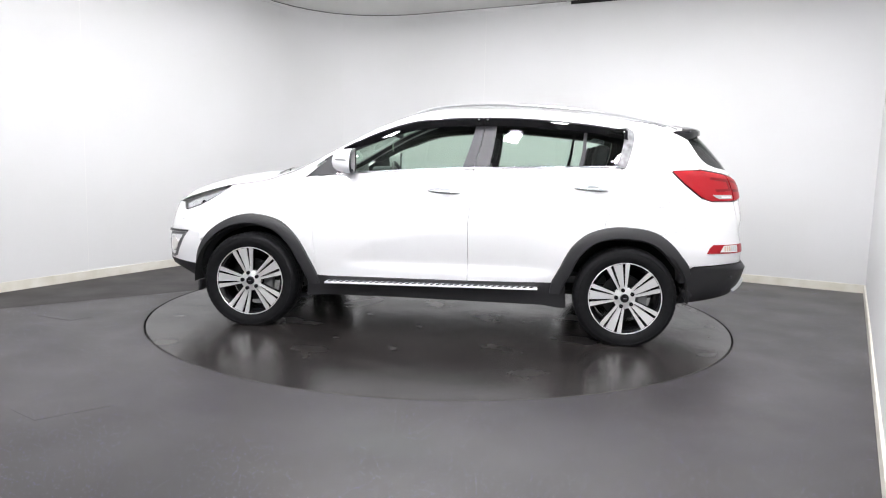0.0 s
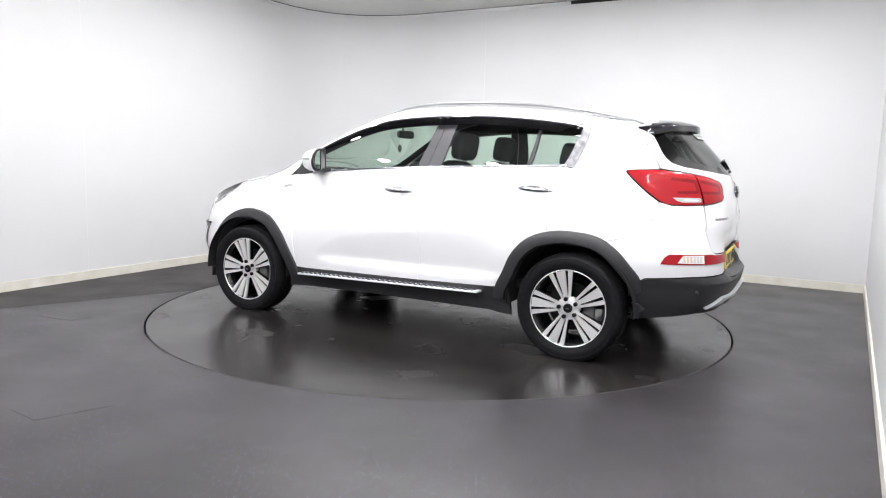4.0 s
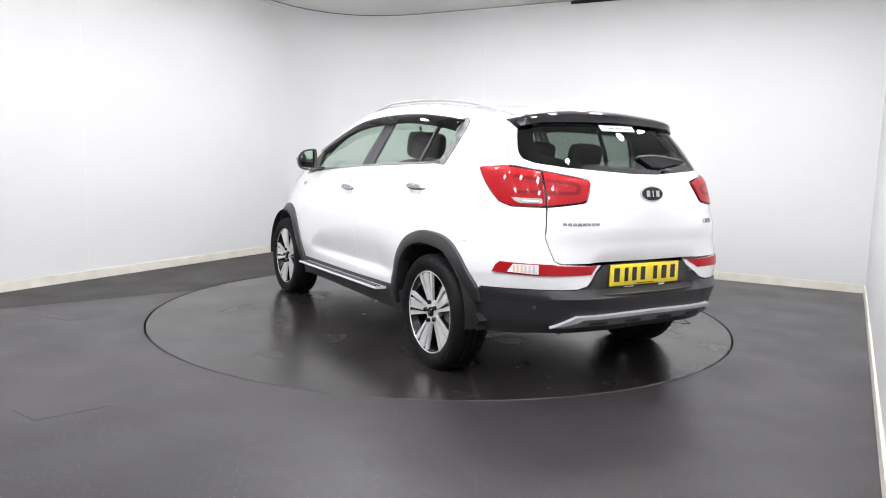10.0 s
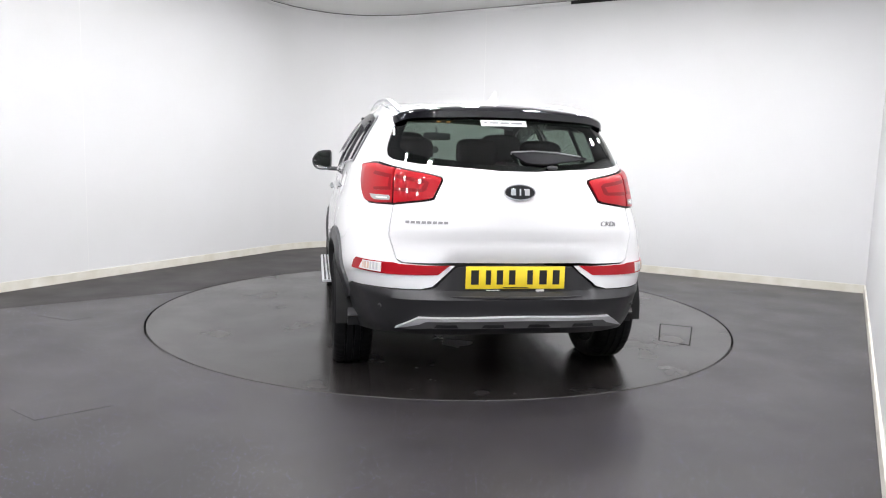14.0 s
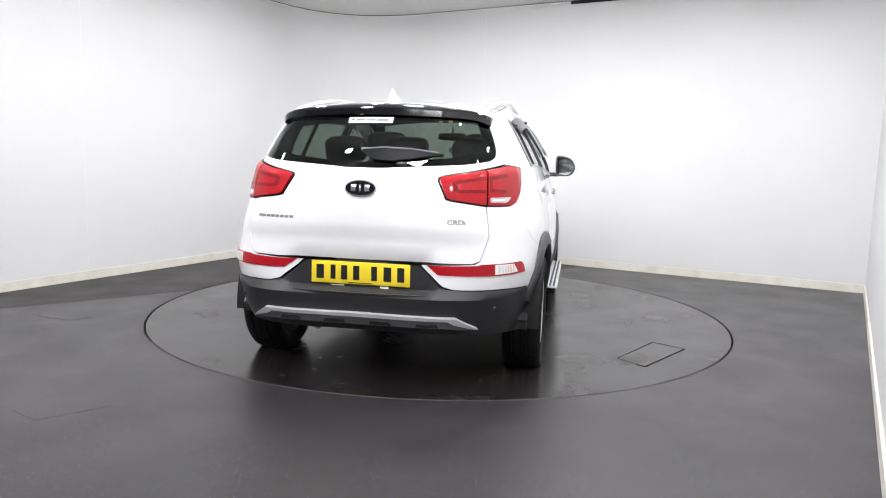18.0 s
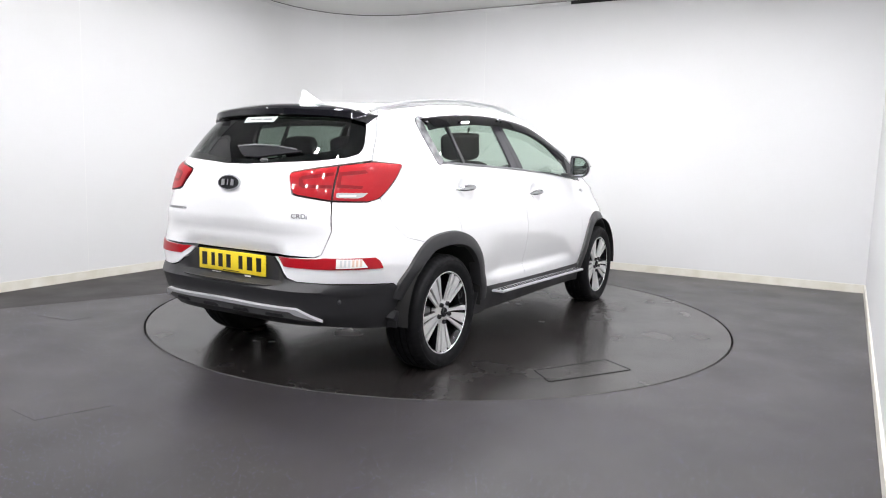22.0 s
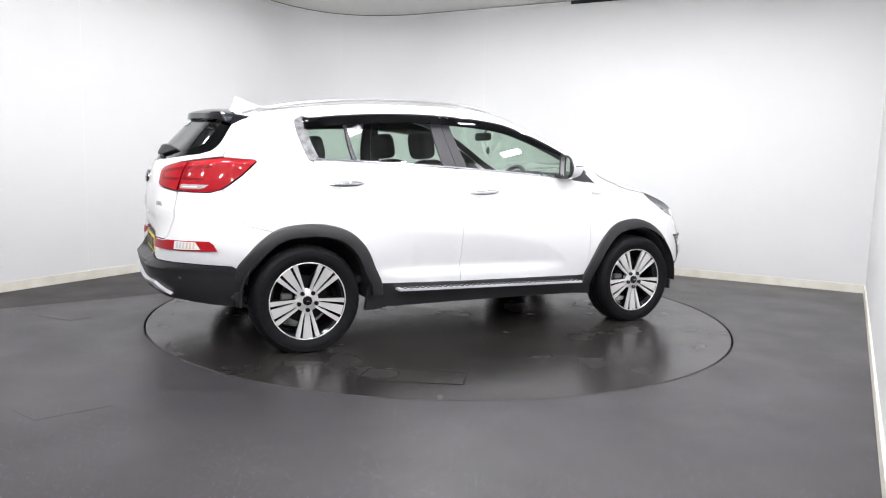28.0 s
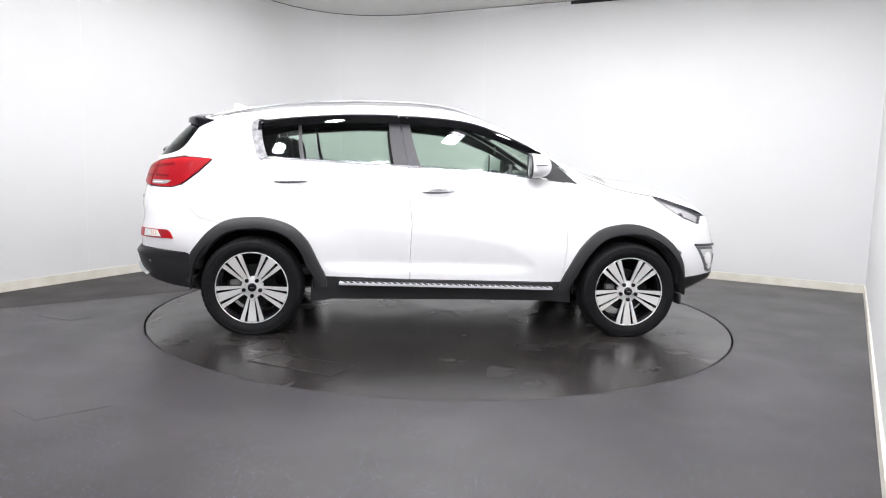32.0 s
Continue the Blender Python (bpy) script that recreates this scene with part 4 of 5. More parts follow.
    part("washer_cover", on_skin(uz((1.86, 0.735), (1.862, 0.768), (1.91, 0.77), (1.905, 0.735)), off=0.004, thick=0.006, right=right), PAINT, car)

# front grille
NOSE_MID = S_NOSE
part("grille", on_skin([(NOSE_MID - 0.42, 0.74), (NOSE_MID - 0.34, 0.66), (NOSE_MID + 0.34, 0.66), (NOSE_MID + 0.42, 0.74), (NOSE_MID + 0.36, 0.80), (NOSE_MID - 0.36, 0.80)], off=0.004), GLOSS, car, "dark mesh grille")
part("lower_grille", on_skin([(NOSE_MID - 0.52, 0.56), (NOSE_MID - 0.44, 0.45), (NOSE_MID + 0.44, 0.45), (NOSE_MID + 0.52, 0.56)], off=0.004), SATIN, car)

# ---- tail details ----
plate = part("number_plate", boxed((0.008, 0.526, 0.116), (-2.199, 0, 0.632), 0.003), YELLOW, gate, "yellow rear number plate")
bars = [(-0.215, 0.06), (-0.145, 0.04), (-0.085, 0.05), (-0.02, 0.05), (0.075, 0.045), (0.145, 0.06), (0.215, 0.055)]
for y, w in bars:
    part("plate_bar", boxed((0.003, w * 0.66, 0.074), (-2.2035, -y, 0.634), 0.0), INK, plate)
part("plate_line", boxed((0.003, 0.13, 0.004), (-2.2035, 0.0, 0.582)), INK, plate)
part("plate_note", boxed((0.003, 0.045, 0.010), (-2.2035, -0.13, 0.566)), CLEAR, plate, "small white label under the plate")
part("plate_note", boxed((0.003, 0.07, 0.005), (-2.2015, 0.12, 0.567)), CLEAR, plate)


def oval(ry, rz, x, thick, n=36):
    verts = [(x, 0, 0)] + [(x, ry * math.cos(2 * math.pi * k / n), rz * math.sin(2 * math.pi * k / n)) for k in range(n)]
    verts += [(x + thick, ry * 1.02 * math.cos(2 * math.pi * k / n), rz * 1.02 * math.sin(2 * math.pi * k / n)) for k in range(n)]
    return verts, [(0, (k + 1) % n + 1, k + 1) for k in range(n)] + [(k + 1, (k + 1) % n + 1, (k + 1) % n + 1 + n, k + 1 + n) for k in range(n)]


badge_ring = part("badge_rim", oval(0.083, 0.043, -0.010, 0.012), CHROME, gate, "oval chrome badge rim")
badge_face = part("badge_face", oval(0.076, 0.036, -0.0125, 0.003), GLOSS, gate, "black oval badge with plain chrome bars")
place = Matrix.Translation((-2.207, 0.0, 1.068)) @ Matrix.Rotation(radians(10), 4, "Y")
for ob in (badge_ring, badge_face):
    ob.data.transform(place)
for y, w in ((0.036, 0.026), (0.0, 0.009), (-0.036, 0.026)):
    ob = part("badge_bar", boxed((0.003, w, 0.034), (-0.0145, y, 0), 0.001), CHROME, gate)
    ob.data.transform(place)
for k in range(8):
    u0 = -2.307 - 0.0285 * k
    part("model_bar", on_skin([(u0, 0.903), (u0, 0.916), (u0 - 0.022, 0.916), (u0 - 0.022, 0.903)], off=0.003, thick=0.004), MODEL_GREY, gate)


def letters(body, size, wide, mid, along, name, mat, parent, label):
    """Raised letters set flat on the body."""
    fo = bpy.data.curves.new(name, "FONT")
    fo.body, fo.size, fo.align_x, fo.align_y, fo.extrude = body, size, "CENTER", "CENTER", 0.0015
    tmp = new(name, fo)
    me = bpy.data.meshes.new_from_object(tmp)
    bpy.data.objects.remove(tmp)
    out = along.cross(Vector((0, 0, 1))).normalized()
    m = Matrix((along, out.cross(along), out)).transposed().to_4x4()
    me.transform(Matrix.Translation(mid) @ m @ Matrix.Diagonal((wide, 1, 1, 1)))
    me.materials.append(mat)
    return part(name, me, mat, parent, label)


a, b = (skin([u], [0.911], 0.005)[0] for u in (-3.35, -3.46))
letters("CRDi", 0.036, 1.15, Vector((a + b) / 2), Vector(b - a).normalized(), "engine_lettering", MODEL_GREY, gate, "small raised grey letters")
for right in (False, True):
    a, b = skin([1.075, 0.94], [0.989, 1.009], 0.006)
    mid, along = Vector((a + b) / 2), Vector(b - a).normalized()
    if right:
        mid.y, along = -mid.y, -Vector((along.x, -along.y, along.z))
        along.z = -0.10
    letters("AWD", 0.032, 1.25, mid, along, "lettering", SILVER, car, "raised grey letters on the wing")

# skid trim
SK = [("y", 0.585, 0.388), ("y", 0.545, 0.412), ("y", 0.50, 0.440), ("y", 0.0, 0.446)]
SK2 = [("y", 0.60, 0.378), ("y", 0.49, 0.408), ("y", 0.46, 0.425), ("y", 0.0, 0.428)]
skid = part("skid_trim", on_skin(uz(*SK, *flip(uz_tags(SK))[::-1][1:], *flip(uz_tags(SK2)), *SK2[::-1][1:]), off=0.026, thick=0.03, step=0.03), SILVER_BRIGHT, clad, "silver skid trim under the bumper")
SK3 = [("y", 0.60, 0.375), ("y", 0.49, 0.408), ("y", 0.46, 0.427), ("y", 0.0, 0.430)]
SK4 = [("y", 0.54, 0.374), ("y", 0.44, 0.384), ("y", 0.0, 0.385)]
part("skid_face", on_skin(uz(*SK3, *flip(uz_tags(SK3))[::-1][1:], *flip(uz_tags(SK4)), *SK4[::-1][1:]), off=0.016, thick=0.03, step=0.03), SKID_GREY, clad, "dull grey skid face")
for y in (-0.36, -0.12, 0.12, 0.36):
    part("skid_slot", on_skin(uz(("y", y + 0.06, 0.390), ("y", y + 0.05, 0.404), ("y", y - 0.05, 0.404), ("y", y - 0.06, 0.390)), off=0.019, thick=0.01, step=0.03), CLAD, clad)
for s in (1, -1):
    c = skin([-2.16], [0.475], 0.006)[0]
    bm = bmesh.new()
    bmesh.ops.create_uvsphere(bm, u_segments=12, v_segments=6, radius=0.011, matrix=Matrix.Translation((c[0], s * c[1], c[2])))
    part("parking_sensor", bm, SATIN, clad)

# spoiler
verts, faces = [], []
sy = np.linspace(-0.595, 0.595, 61)
yb = edge_y(-1.745)
for y in sy:
    t = abs(y) / 0.595
    w = max(0.0, (t - 0.82) / 0.18) ** 1.8
    top, low = 1.501 - 0.024 * t**1.6 - 0.022 * w, 1.448 - 0.020 * t**2 - 0.022 * w
    front = (top_z(-1.745, y, yb) + 0.003) * (1 - w) + w * (top + 0.004)
    trail = skin([girth_rear(abs(y), low)], [low])[0][0] - 0.012 * (1 - w) - 0.016 * w
    lead = -1.742 * (1 - w) + w * (skin([girth_rear(abs(y), top)], [top])[0][0] + 0.012)
    mid = (lead + trail) / 2
    verts += [(lead, y, front), (mid, y, (front + top) / 2 + 0.006 * (1 - w)), (trail + 0.020, y, top), (trail + 0.004, y, top - 0.012), (trail, y, low + 0.006), (trail + 0.012, y, low), (trail + 0.09 * (1 - w) + 0.02 * w, y, low - 0.004), (lead - 0.01, y, min(low, front - 0.03))]
for i in range(len(sy) - 1):
    for j in range(8):
        a, b = i * 8 + j, i * 8 + (j + 1) % 8
        faces.append((a, b, b + 8, a + 8))
faces += [tuple(range(8))[::-1], tuple(range(len(verts) - 8, len(verts)))]
part("spoiler", (verts, faces), GLOSS, gate, "gloss black roof spoiler")

# rear wiper
arm = part("rear_wiper", on_skin([(-2.885, 1.250), (-2.875, 1.262), (-3.0, 1.268), (-3.15, 1.262), (-3.335, 1.245), (-3.335, 1.239), (-3.2, 1.224), (-3.06, 1.206), (-2.95, 1.211)], off=0.011, thick=0.012, step=0.03), WIPER, gate, "black rear wiper")
c = skin([-3.105], [1.192], 0.006)[0]
bm = bmesh.new()
bmesh.ops.create_uvsphere(bm, u_segments=16, v_segments=8, radius=0.020, matrix=Matrix.Translation(c) @ Matrix.Diagonal((0.6, 1.5, 0.6, 1)))
part("wiper_pivot", bm, SATIN, gate)
part("wiper_blade", on_skin([(-2.87, 1.259), (-2.87, 1.264), (-3.0, 1.273), (-3.15, 1.268), (-3.30, 1.252), (-3.30, 1.247), (-3.15, 1.263), (-3.0, 1.268)], off=0.015, thick=0.018, step=0.03), SKID_GREY, gate)
sticker = part("window_sticker", on_skin([(-2.722, 1.405), (-2.716, 1.437), (-3.017, 1.440), (-3.012, 1.408)], off=0.0, thick=0.0005), STICKER, gate, "faded white sticker with plain grey bars")
for a, b in ((-2.738, -2.758), (-2.775, -2.83), (-2.84, -2.90), (-2.91, -2.985)):
    part("sticker_bar", on_skin([(a, 1.418), (a, 1.427), (b, 1.428), (b, 1.419)], off=0.0012, thick=0.0005), SKID_GREY, sticker)

# roof rails and aerial
for s in (1, -1):
    path = [(0.13, 1.553), (0.08, 1.572), (0.0, 1.592), (-0.12, 1.609), (-0.3, 1.621), (-0.6, 1.622), (-0.9, 1.609), (-1.1, 1.592), (-1.3, 1.567), (-1.5, 1.533), (-1.62, 1.506), (-1.70, 1.482)]
    rail = part("roof_rail", sweep([(x, s * (0.575 - 0.018 * max(0, -x - 0.6)), z) for x, z in curved(path, 3)], [(-0.013, -0.012), (0.013, -0.012), (0.016, 0.0), (0.008, 0.007), (-0.008, 0.007), (-0.016, 0.0)]), RAIL, car, "silver roof rail")
verts, faces = [], []
for z, x0, x1, w in ((1.535, -1.45, -1.665, 0.036), (1.553, -1.46, -1.66, 0.034), (1.570, -1.49, -1.652, 0.024), (1.597, -1.56, -1.646, 0.012), (1.619, -1.610, -1.641, 0.004)):
    for k in range(10):
        a = 2 * math.pi * k / 10
        verts.append(((x0 + x1) / 2 + (x0 - x1) / 2 * math.cos(a), w * math.sin(a), z))
for i in range(4):
    for k in range(10):
        a, b = i * 10 + k, i * 10 + (k + 1) % 10
        faces.append((a, b, b + 10, a + 10))
faces.append(tuple(range(40, 50)))
part("aerial", (verts, faces), PAINT, car, "white shark-fin roof aerial")

# ---- side steps ----
for s in (1, -1):
    tread = [(x, s * 0.925, 0.352 + 0.02 * (0.7 - x) / 1.5) for x in np.linspace(0.70, -0.775, 12)]
    step = part("side_step", sweep(tread, [(-0.042, -0.006), (0.036, -0.006), (0.042, 0.0), (0.036, 0.007), (-0.042, 0.007)]), SILVER_BRIGHT, car, "brushed aluminium side step with black rubber studs")
    for k in range(34):
        x = 0.66 - 1.40 * k / 33
        for row in (0, 1):
            part("stud", boxed((0.020, 0.013, 0.006), (x + 0.010 * row, s * (0.918 + 0.026 * row), 0.3615 + 0.02 * (0.7 - x) / 1.5)), SATIN, step)

# ---- wing mirrors ----
for i, s in enumerate((1, -1)):
    verts, faces = [], []
    n = 20
    rings = ((0.0, 1.0), (0.03, 1.0), (0.07, 0.95), (0.105, 0.82), (0.13, 0.6), (0.143, 0.3), (0.147, 0.02))
    for dx, r in rings:
        for k in range(n):
            a = 2 * math.pi * k / n
            cy, sz = math.cos(a), math.sin(a)
            y = 0.962 + (0.082 * abs(cy) ** 0.85 if cy > 0 else -0.080 * abs(cy) ** 0.35) * r - 0.025 * dx / 0.147
            z = 1.198 + 0.083 * r * np.sign(sz) * abs(sz) ** (0.85 if cy > 0 else 0.55) - (0.022 * cy * r if sz > 0 else 0)
            verts.append((0.512 + dx, s * y, z))
    for j in range(len(rings) - 1):
        for k in range(n):
            a, b = j * n + k, j * n + (k + 1) % n
            faces.append((a, b, b + n, a + n) if s < 0 else (a, a + n, b + n, b))
    mir = part("wing_mirror", (verts, faces), PAINT, front_doors[i], "white door mirror with black back")
    back = [(0.514, 0.962 * s + (v[1] - 0.962 * s) * 1.012, 1.198 + (v[2] - 1.198) * 1.012) for v in verts[:n]]
    mid = [(0.512, 0.962 * s + (v[1] - 0.962 * s) * 1.015, 1.198 + (v[2] - 1.198) * 1.015) for v in verts[:n]]
    rim = [(0.501, 0.962 * s + (v[1] - 0.962 * s) * 0.97, 1.198 + (v[2] - 1.198) * 0.97) for v in verts[:n]]
    lip = [(0.504, 0.962 * s + (v[1] - 0.962 * s) * 0.84, 1.198 + (v[2] - 1.198) * 0.84) for v in verts[:n]]
    part("mirror_bezel", (back + mid + rim + lip, [(j * n + k, j * n + (k + 1) % n, (j + 1) * n + (k + 1) % n, (j + 1) * n + k) for j in (0, 1, 2) for k in range(n)]), SATIN, front_doors[i], "black mirror surround")
    part("mirror_glass", ([(0.507 - 0.26 * (p[1] * s - 0.962), p[1], p[2]) for p in lip], [tuple(range(n))]), MIRROR, front_doors[i], "mirror glass")
    part("mirror_arm", boxed((0.07, 0.12, 0.035), (0.555, s * 0.855, 1.128), 0.012), SATIN, front_doors[i])
    part("mirror_indicator", sweep([(0.522 + 0.12 * math.sin(t), s * (0.944 + 0.098 * math.cos(t)), 1.206) for t in np.linspace(0.1, 1.5, 8)], ring_shape(0.005, 6)), SKID_GREY, front_doors[i], "slim indicator strip")
# ---- wheels ----
def spoke_bars():
    """One broad spoke: a petal and two thin bars, as outlines (across, outwards)."""
    petal = [(-0.012, 0.060), (-0.0145, 0.10), (-0.031, 0.236), (0.031, 0.236), (0.0145, 0.10), (0.012, 0.060)]
    right = [(0.0135, 0.060), (0.0195, 0.085), (0.0265, 0.11), (0.051, 0.234), (0.079, 0.225), (0.040, 0.10), (0.027, 0.056)]
    return [petal, right, [(-x, z) for x, z in right[::-1]]]


def face_y(r):
    return 0.076 + 0.016 * min(1, r / 0.22) ** 1.5


def spoke_mesh(turn, grow=0.0, sink=0.0, depth=0.014):
    verts, faces = [], []
    for out in spoke_bars():
        pts, tri = fill([(x + grow * np.sign(x) * (abs(x) > 0.02), z) for x, z in out], 0.03)
        k = len(verts)
        verts += [(x, face_y(math.hypot(x, z)) - sink, z) for x, z in pts]
        a, b, c = (Vector((pts[i][0], 0, pts[i][1])) for i in tri[0])
        if (b - a).cross(c - a).y < 0:
            tri = [t[::-1] for t in tri]
        faces += [tuple(k + i for i in t) for t in tri]
        back = {}
        for a, b in rim_of(tri):
            for i in (a, b):
                if i not in back:
                    back[i] = len(verts)
                    v = verts[k + i]
                    verts.append((v[0], v[1] - depth, v[2]))
            faces.append((k + b, k + a, back[a], back[b]))
    c, s = math.cos(turn), math.sin(turn)
    return [(x * c + z * s, y, -x * s + z * c) for x, y, z in verts], faces


def wheel(x, s, phase):
    w = part("wheel", lathe([(0.2388, 0.0935), (0.226, 0.078), (0.210, 0.055), (0.200, -0.085), (0.243, -0.090)], 64), ALLOY_DARK, car, "black and machined-silver alloy wheel with tyre")
    w.location = (x, s * 0.795, 0.325)
    if s < 0:
        w.rotation_euler = (0, 0, math.pi)
    prof = [(0.240, -0.085), (0.262, -0.104), (0.295, -0.112), (0.322, -0.107), (0.337, -0.092), (0.345, -0.070), (0.345, -0.050), (0.337, -0.047), (0.337, -0.040), (0.345, -0.037),
            (0.345, -0.006), (0.337, -0.003), (0.337, 0.003), (0.345, 0.006), (0.345, 0.037), (0.337, 0.040), (0.337, 0.047), (0.345, 0.050), (0.345, 0.070), (0.337, 0.092),
            (0.322, 0.107), (0.312, 0.1105), (0.309, 0.1085), (0.295, 0.112), (0.270, 0.108), (0.266, 0.105), (0.258, 0.104), (0.246, 0.097), (0.240, 0.085)]
    v, f = lathe(prof, 168)
    cut = lambda k, b: 0.988 if (k // len(prof)) % 3 == 0 and 0.06 < abs(b) < 0.10 else 1.0
    v = [(a * cut(k, b), b, c * cut(k, b)) if math.hypot(a, c) > 0.33 else (a, b, c) for k, (a, b, c) in enumerate(v)]
    part("tyre", ([(a, b + (0.004 * max(0, -c - 0.29) / 0.05 if abs(b) > 0.09 else 0), max(c, -0.324)) for a, b, c in v], f), RUBBER, w)
    part("rim_lip", lathe([(0.244, 0.088), (0.2455, 0.0955), (0.2415, 0.0975), (0.2385, 0.094)], 80), ALLOY, w, "machined silver rim edge")
    part("brake_disc", lathe([(0.001, 0.010), (0.15, 0.010), (0.15, -0.015)], 40), ROTOR, w)
    part("brake_caliper", boxed((0.07, 0.05, 0.13), (0.12 if s < 0 else -0.12, 0.02, -0.02), 0.012), SKID_GREY, w)
    for k in range(5):
        turn = math.pi / 2 - radians(phase + 72 * k)
        part("spoke", spoke_mesh(turn), ALLOY, w, "machined silver spoke with black slots")
        part("spoke_back", spoke_mesh(turn, 0.006, 0.0145, 0.025), ALLOY_DARK, w)
        a = radians(phase + 72 * k)
        part("wheel_nut", lathe_at(0.0138, 0.022, (0.058 * math.cos(a), 0.074, 0.058 * math.sin(a))), GLOSS, w)
    part("hub", lathe([(0.001, 0.079), (0.062, 0.078), (0.074, 0.070), (0.074, 0.04)], 40), ALLOY, w)
    part("hub_cap", lathe([(0.001, 0.0935), (0.022, 0.093), (0.028, 0.088), (0.030, 0.078)], 32), GLOSS, w, "black hub cap")
    part("hub_mark", boxed((0.022, 0.002, 0.006), (0, 0.0945, 0), 0.0), CHROME, w)
    return w


def lathe_at(r, h, at):
    v, f = lathe([(0.0005, h), (r * 0.7, h), (r, h * 0.8), (r, 0)], 12)
    return [(a + at[0], b + at[1], c + at[2]) for a, b, c in v], f


for hub in HUBS:
    wheel(hub, 1, 76.0)
    wheel(hub, -1, 126.0)

# ---- cabin and underside ----
def blob(size, at, tilt=0.0, power=0.5, seg=20, ring=12):
    """A padded, rounded block."""
    verts, faces = [], []
    pw = lambda v, p: math.copysign(abs(v) ** p, v)
    turn = Matrix.Rotation(radians(tilt), 3, "Y")
    for i in range(ring + 1):
        a = -math.pi / 2 + math.pi * i / ring
        for k in range(seg):
            b = 2 * math.pi * k / seg
            p = Vector((size[0] / 2 * pw(math.cos(a), power) * pw(math.cos(b), power), size[1] / 2 * pw(math.cos(a), power) * pw(math.sin(b), power), size[2] / 2 * pw(math.sin(a), power)))
            verts.append(tuple(turn @ p + Vector(at)))
    for i in range(ring):
        for k in range(seg):
            a, b = i * seg + k, i * seg + (k + 1) % seg
            faces.append((a, b, b + seg, a + seg))
    return verts, faces


def seat(x, y, width, top):
    s = part("seat", blob((0.56, width, 0.18), (x + 0.22, y, 0.62), 5), FABRIC, car, "charcoal cloth seat")
    part("backrest", blob((0.17, width, 0.66), (x - 0.10, y, 0.90), -15), FABRIC, s)
    part("headrest", blob((0.11, min(width, 0.30), 0.20), (x - 0.235, y, top - 0.09), -10), FABRIC, s)
    for d in (-0.055, 0.055):
        part("headrest_post", sweep([(x - 0.20, y + d, top - 0.30), (x - 0.225, y + d, top - 0.12)], ring_shape(0.006, 6), up=(0, 1, 0)), CHROME, s)
    return s


seat(-0.14, 0.37, 0.50, 1.415)
seat(-0.14, -0.37, 0.50, 1.415)
bench = part("rear_bench", blob((0.50, 1.30, 0.18), (-0.72, 0, 0.62), 5), FABRIC, car, "charcoal cloth rear bench")
part("backrest", blob((0.17, 1.32, 0.58), (-1.06, 0, 0.90), -18), FABRIC, bench)
for y in (-0.42, 0.0, 0.42):
    part("headrest", blob((0.10, 0.27, 0.17), (-1.20, y, 1.275), -12), FABRIC, bench)
    for d in (-0.06, 0.06):
        part("headrest_post", sweep([(-1.16, y + d, 1.10), (-1.19, y + d, 1.24)], ring_shape(0.006, 6), up=(0, 1, 0)), CHROME, bench)
part("dashboard", blob((0.52, 1.46, 0.34), (0.78, 0, 0.93), 8, 0.35, 28, 14), TRIM, car, "dark moulded dashboard")
part("instrument_hood", blob((0.20, 0.36, 0.12), (0.55, -0.37, 1.10), 0), TRIM, car)
ring = [(0.40 + 0.185 * math.sin(a) * 0.40, -0.37 + 0.185 * math.cos(a), 1.02 + 0.185 * math.sin(a) * 0.92) for a in np.linspace(0, 2 * math.pi, 33)]
wheel_rim = part("steering_wheel", sweep(ring, ring_shape(0.016, 8), up=(1, 0, -0.4)), TRIM, car, "black steering wheel")
part("steering_boss", blob((0.06, 0.13, 0.12), (0.42, -0.37, 1.02), -20), TRIM, wheel_rim)
part("steering_spoke", boxed((0.015, 0.34, 0.03), (0.415, -0.37, 1.02), 0.006), TRIM, wheel_rim)
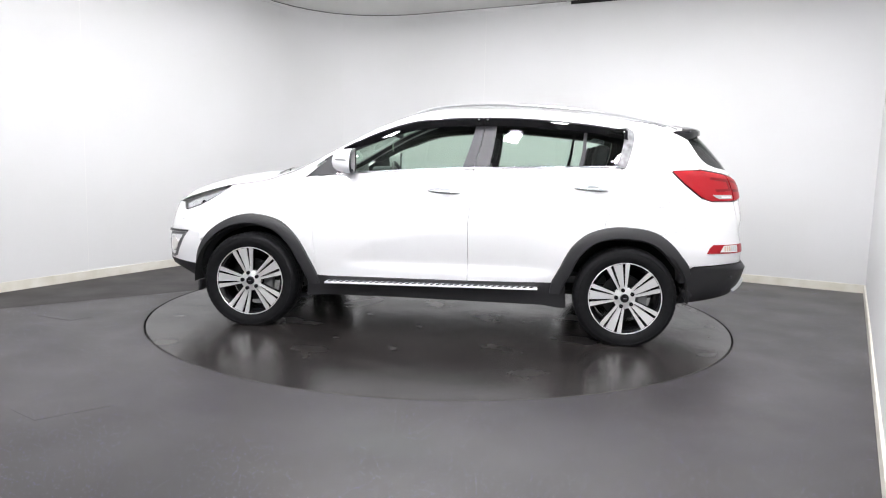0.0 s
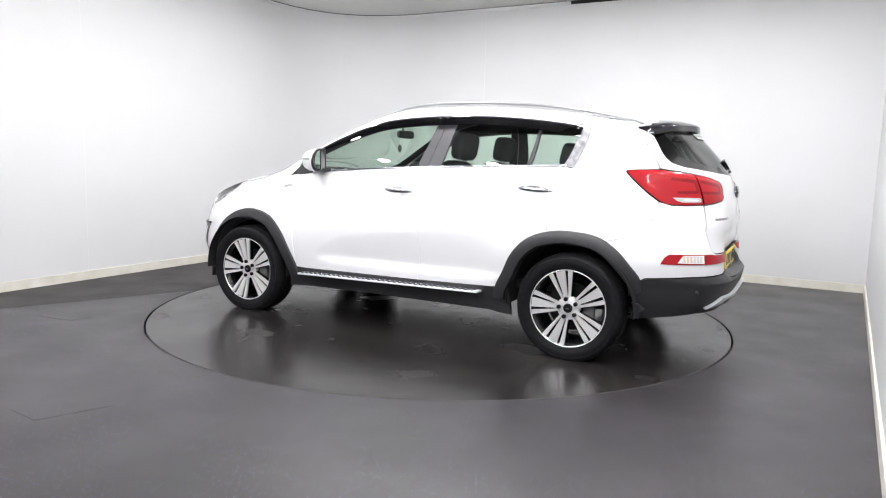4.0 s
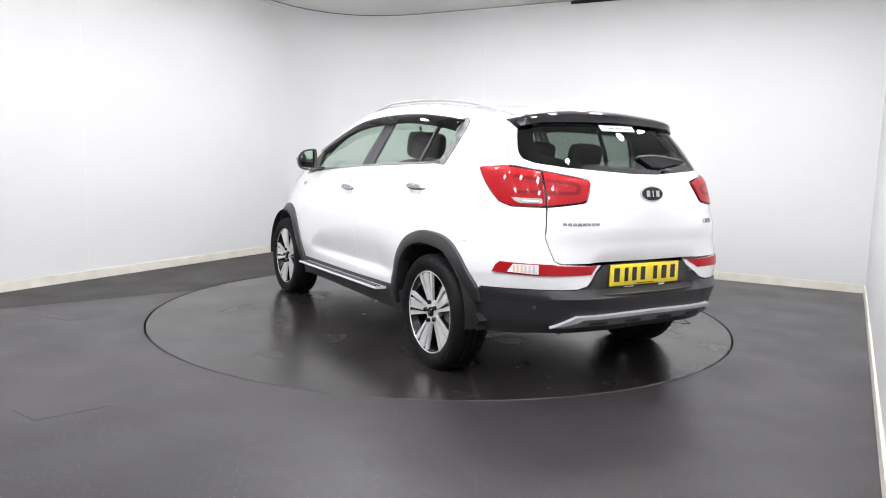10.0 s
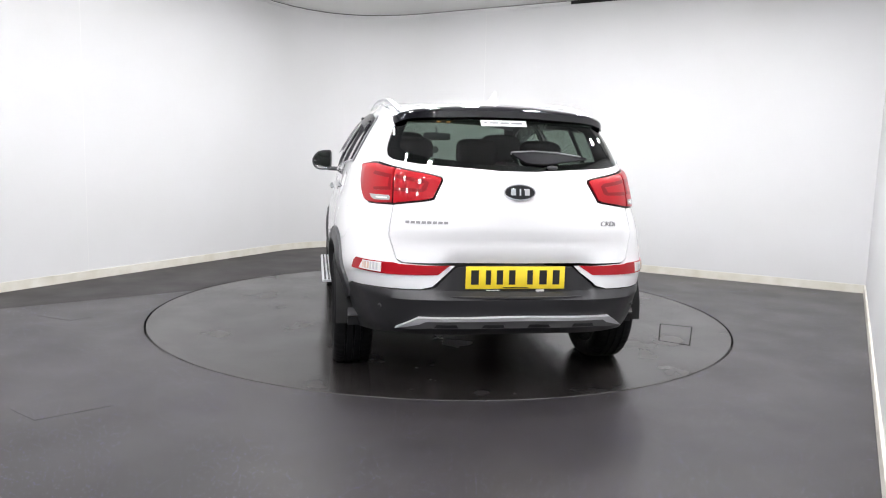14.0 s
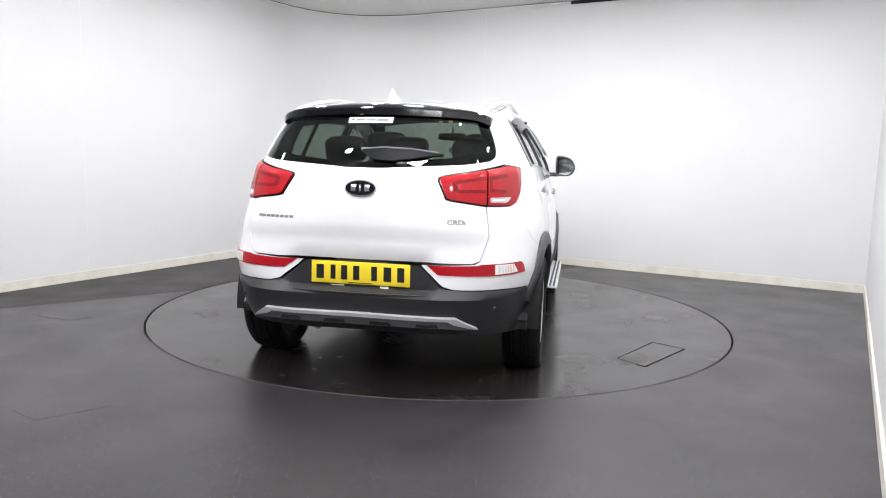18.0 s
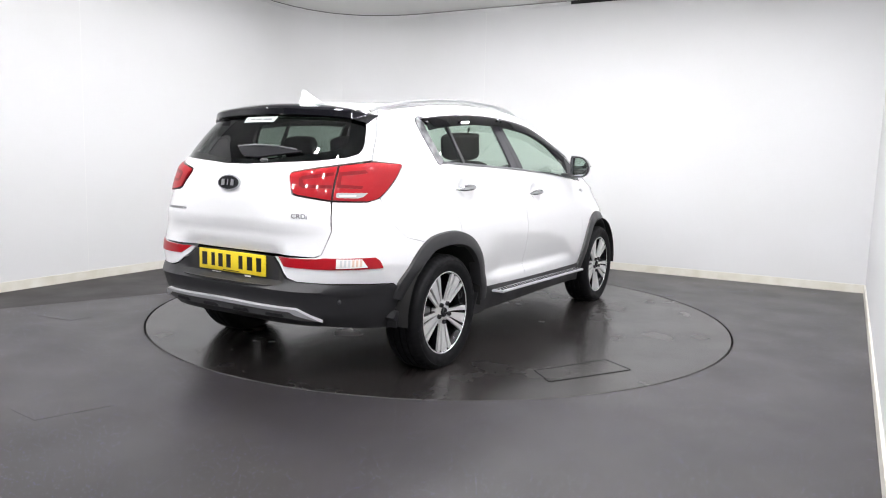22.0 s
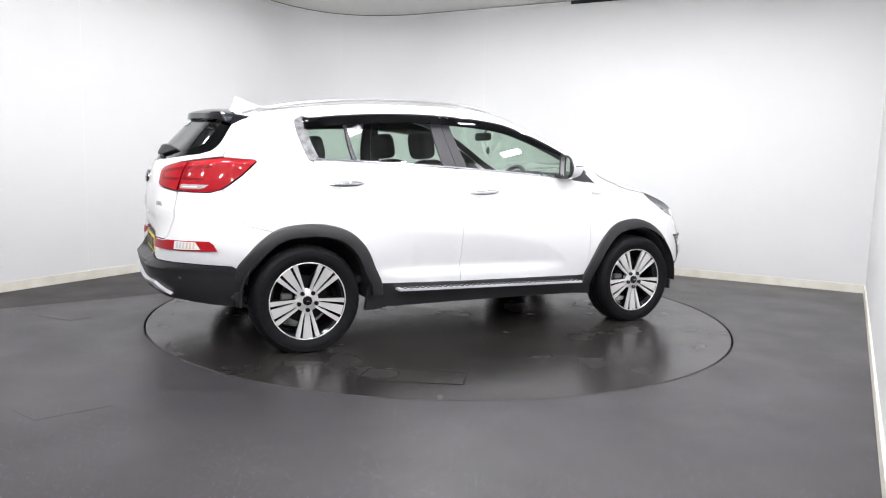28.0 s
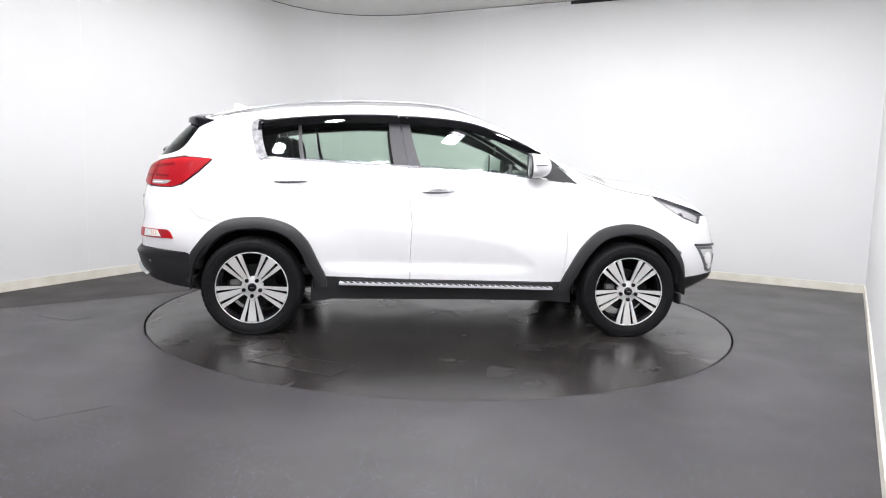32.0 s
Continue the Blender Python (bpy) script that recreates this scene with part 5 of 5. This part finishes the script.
mirror = part("rear_view_mirror", blob((0.035, 0.24, 0.065), (0.36, 0.0, 1.425), 0, 0.4), TRIM, car, "black rear-view mirror")
part("mirror_stalk", sweep([(0.37, 0, 1.44), (0.40, 0, 1.50)], ring_shape(0.01, 6), up=(0, 1, 0)), TRIM, mirror)
tag = part("hanging_tag", lathe_x(0.030, (0.414, 0.002, 1.312)), TAG, mirror, "round pale green tag hung from the mirror")
part("tag_string", sweep([(0.40, 0.002, 1.34), (0.37, 0.001, 1.40)], ring_shape(0.001, 5), up=(0, 1, 0)), TRIM, mirror)
for y, x in ((-0.04, -0.02), (0.04, -0.02)):
    part("roof_lamp", boxed((0.03, 0.03, 0.012), (0.05, y, 1.532), 0.004), ROOF_LAMP, car, "small warm roof lamp")
part("parcel_floor", boxed((0.85, 1.30, 0.06), (-1.62, 0, 0.72), 0.01), TRIM, car)
part("cabin_floor", boxed((2.2, 1.50, 0.05), (-0.15, 0, 0.42), 0.01), TRIM, car)
part("bulkhead", boxed((0.05, 1.50, 0.60), (1.02, 0, 0.75), 0.01), TRIM, car)
part("floor_pan", boxed((3.55, 1.08, 0.06), (0.0, 0, 0.30), 0.02), SATIN, car)
part("centre_pan", boxed((1.75, 1.60, 0.06), (-0.05, 0, 0.31), 0.02), SATIN, car)
for hub in HUBS:
    part("axle", sweep([(hub, -0.75, 0.32), (hub, 0.75, 0.32)], ring_shape(0.04, 8)), SATIN, car)
part("exhaust", sweep([(-0.9, 0.25, 0.27), (-1.6, 0.30, 0.27), (-1.9, 0.34, 0.28)], ring_shape(0.03, 10)), SKID_GREY, car)
part("silencer", blob((0.30, 0.55, 0.14), (-1.88, 0.12, 0.40), 0, 0.45), SATIN, car)


# ---- motion ----
TURN = [173.18, 162.70, 152.23, 141.73, 131.27, 120.88, 110.51, 100.12, 89.70, 79.21, 68.70, 58.22, 47.73, 37.24, 26.68, 15.92, 5.09]


def motions():
    """Turntable and car turn together, a little over five degrees a second."""
    for thing in (table, car):
        walk(thing, [(2.0 * i, pose(0, 0, 0, 0, 0, a)) for i, a in enumerate(TURN)])


motions()
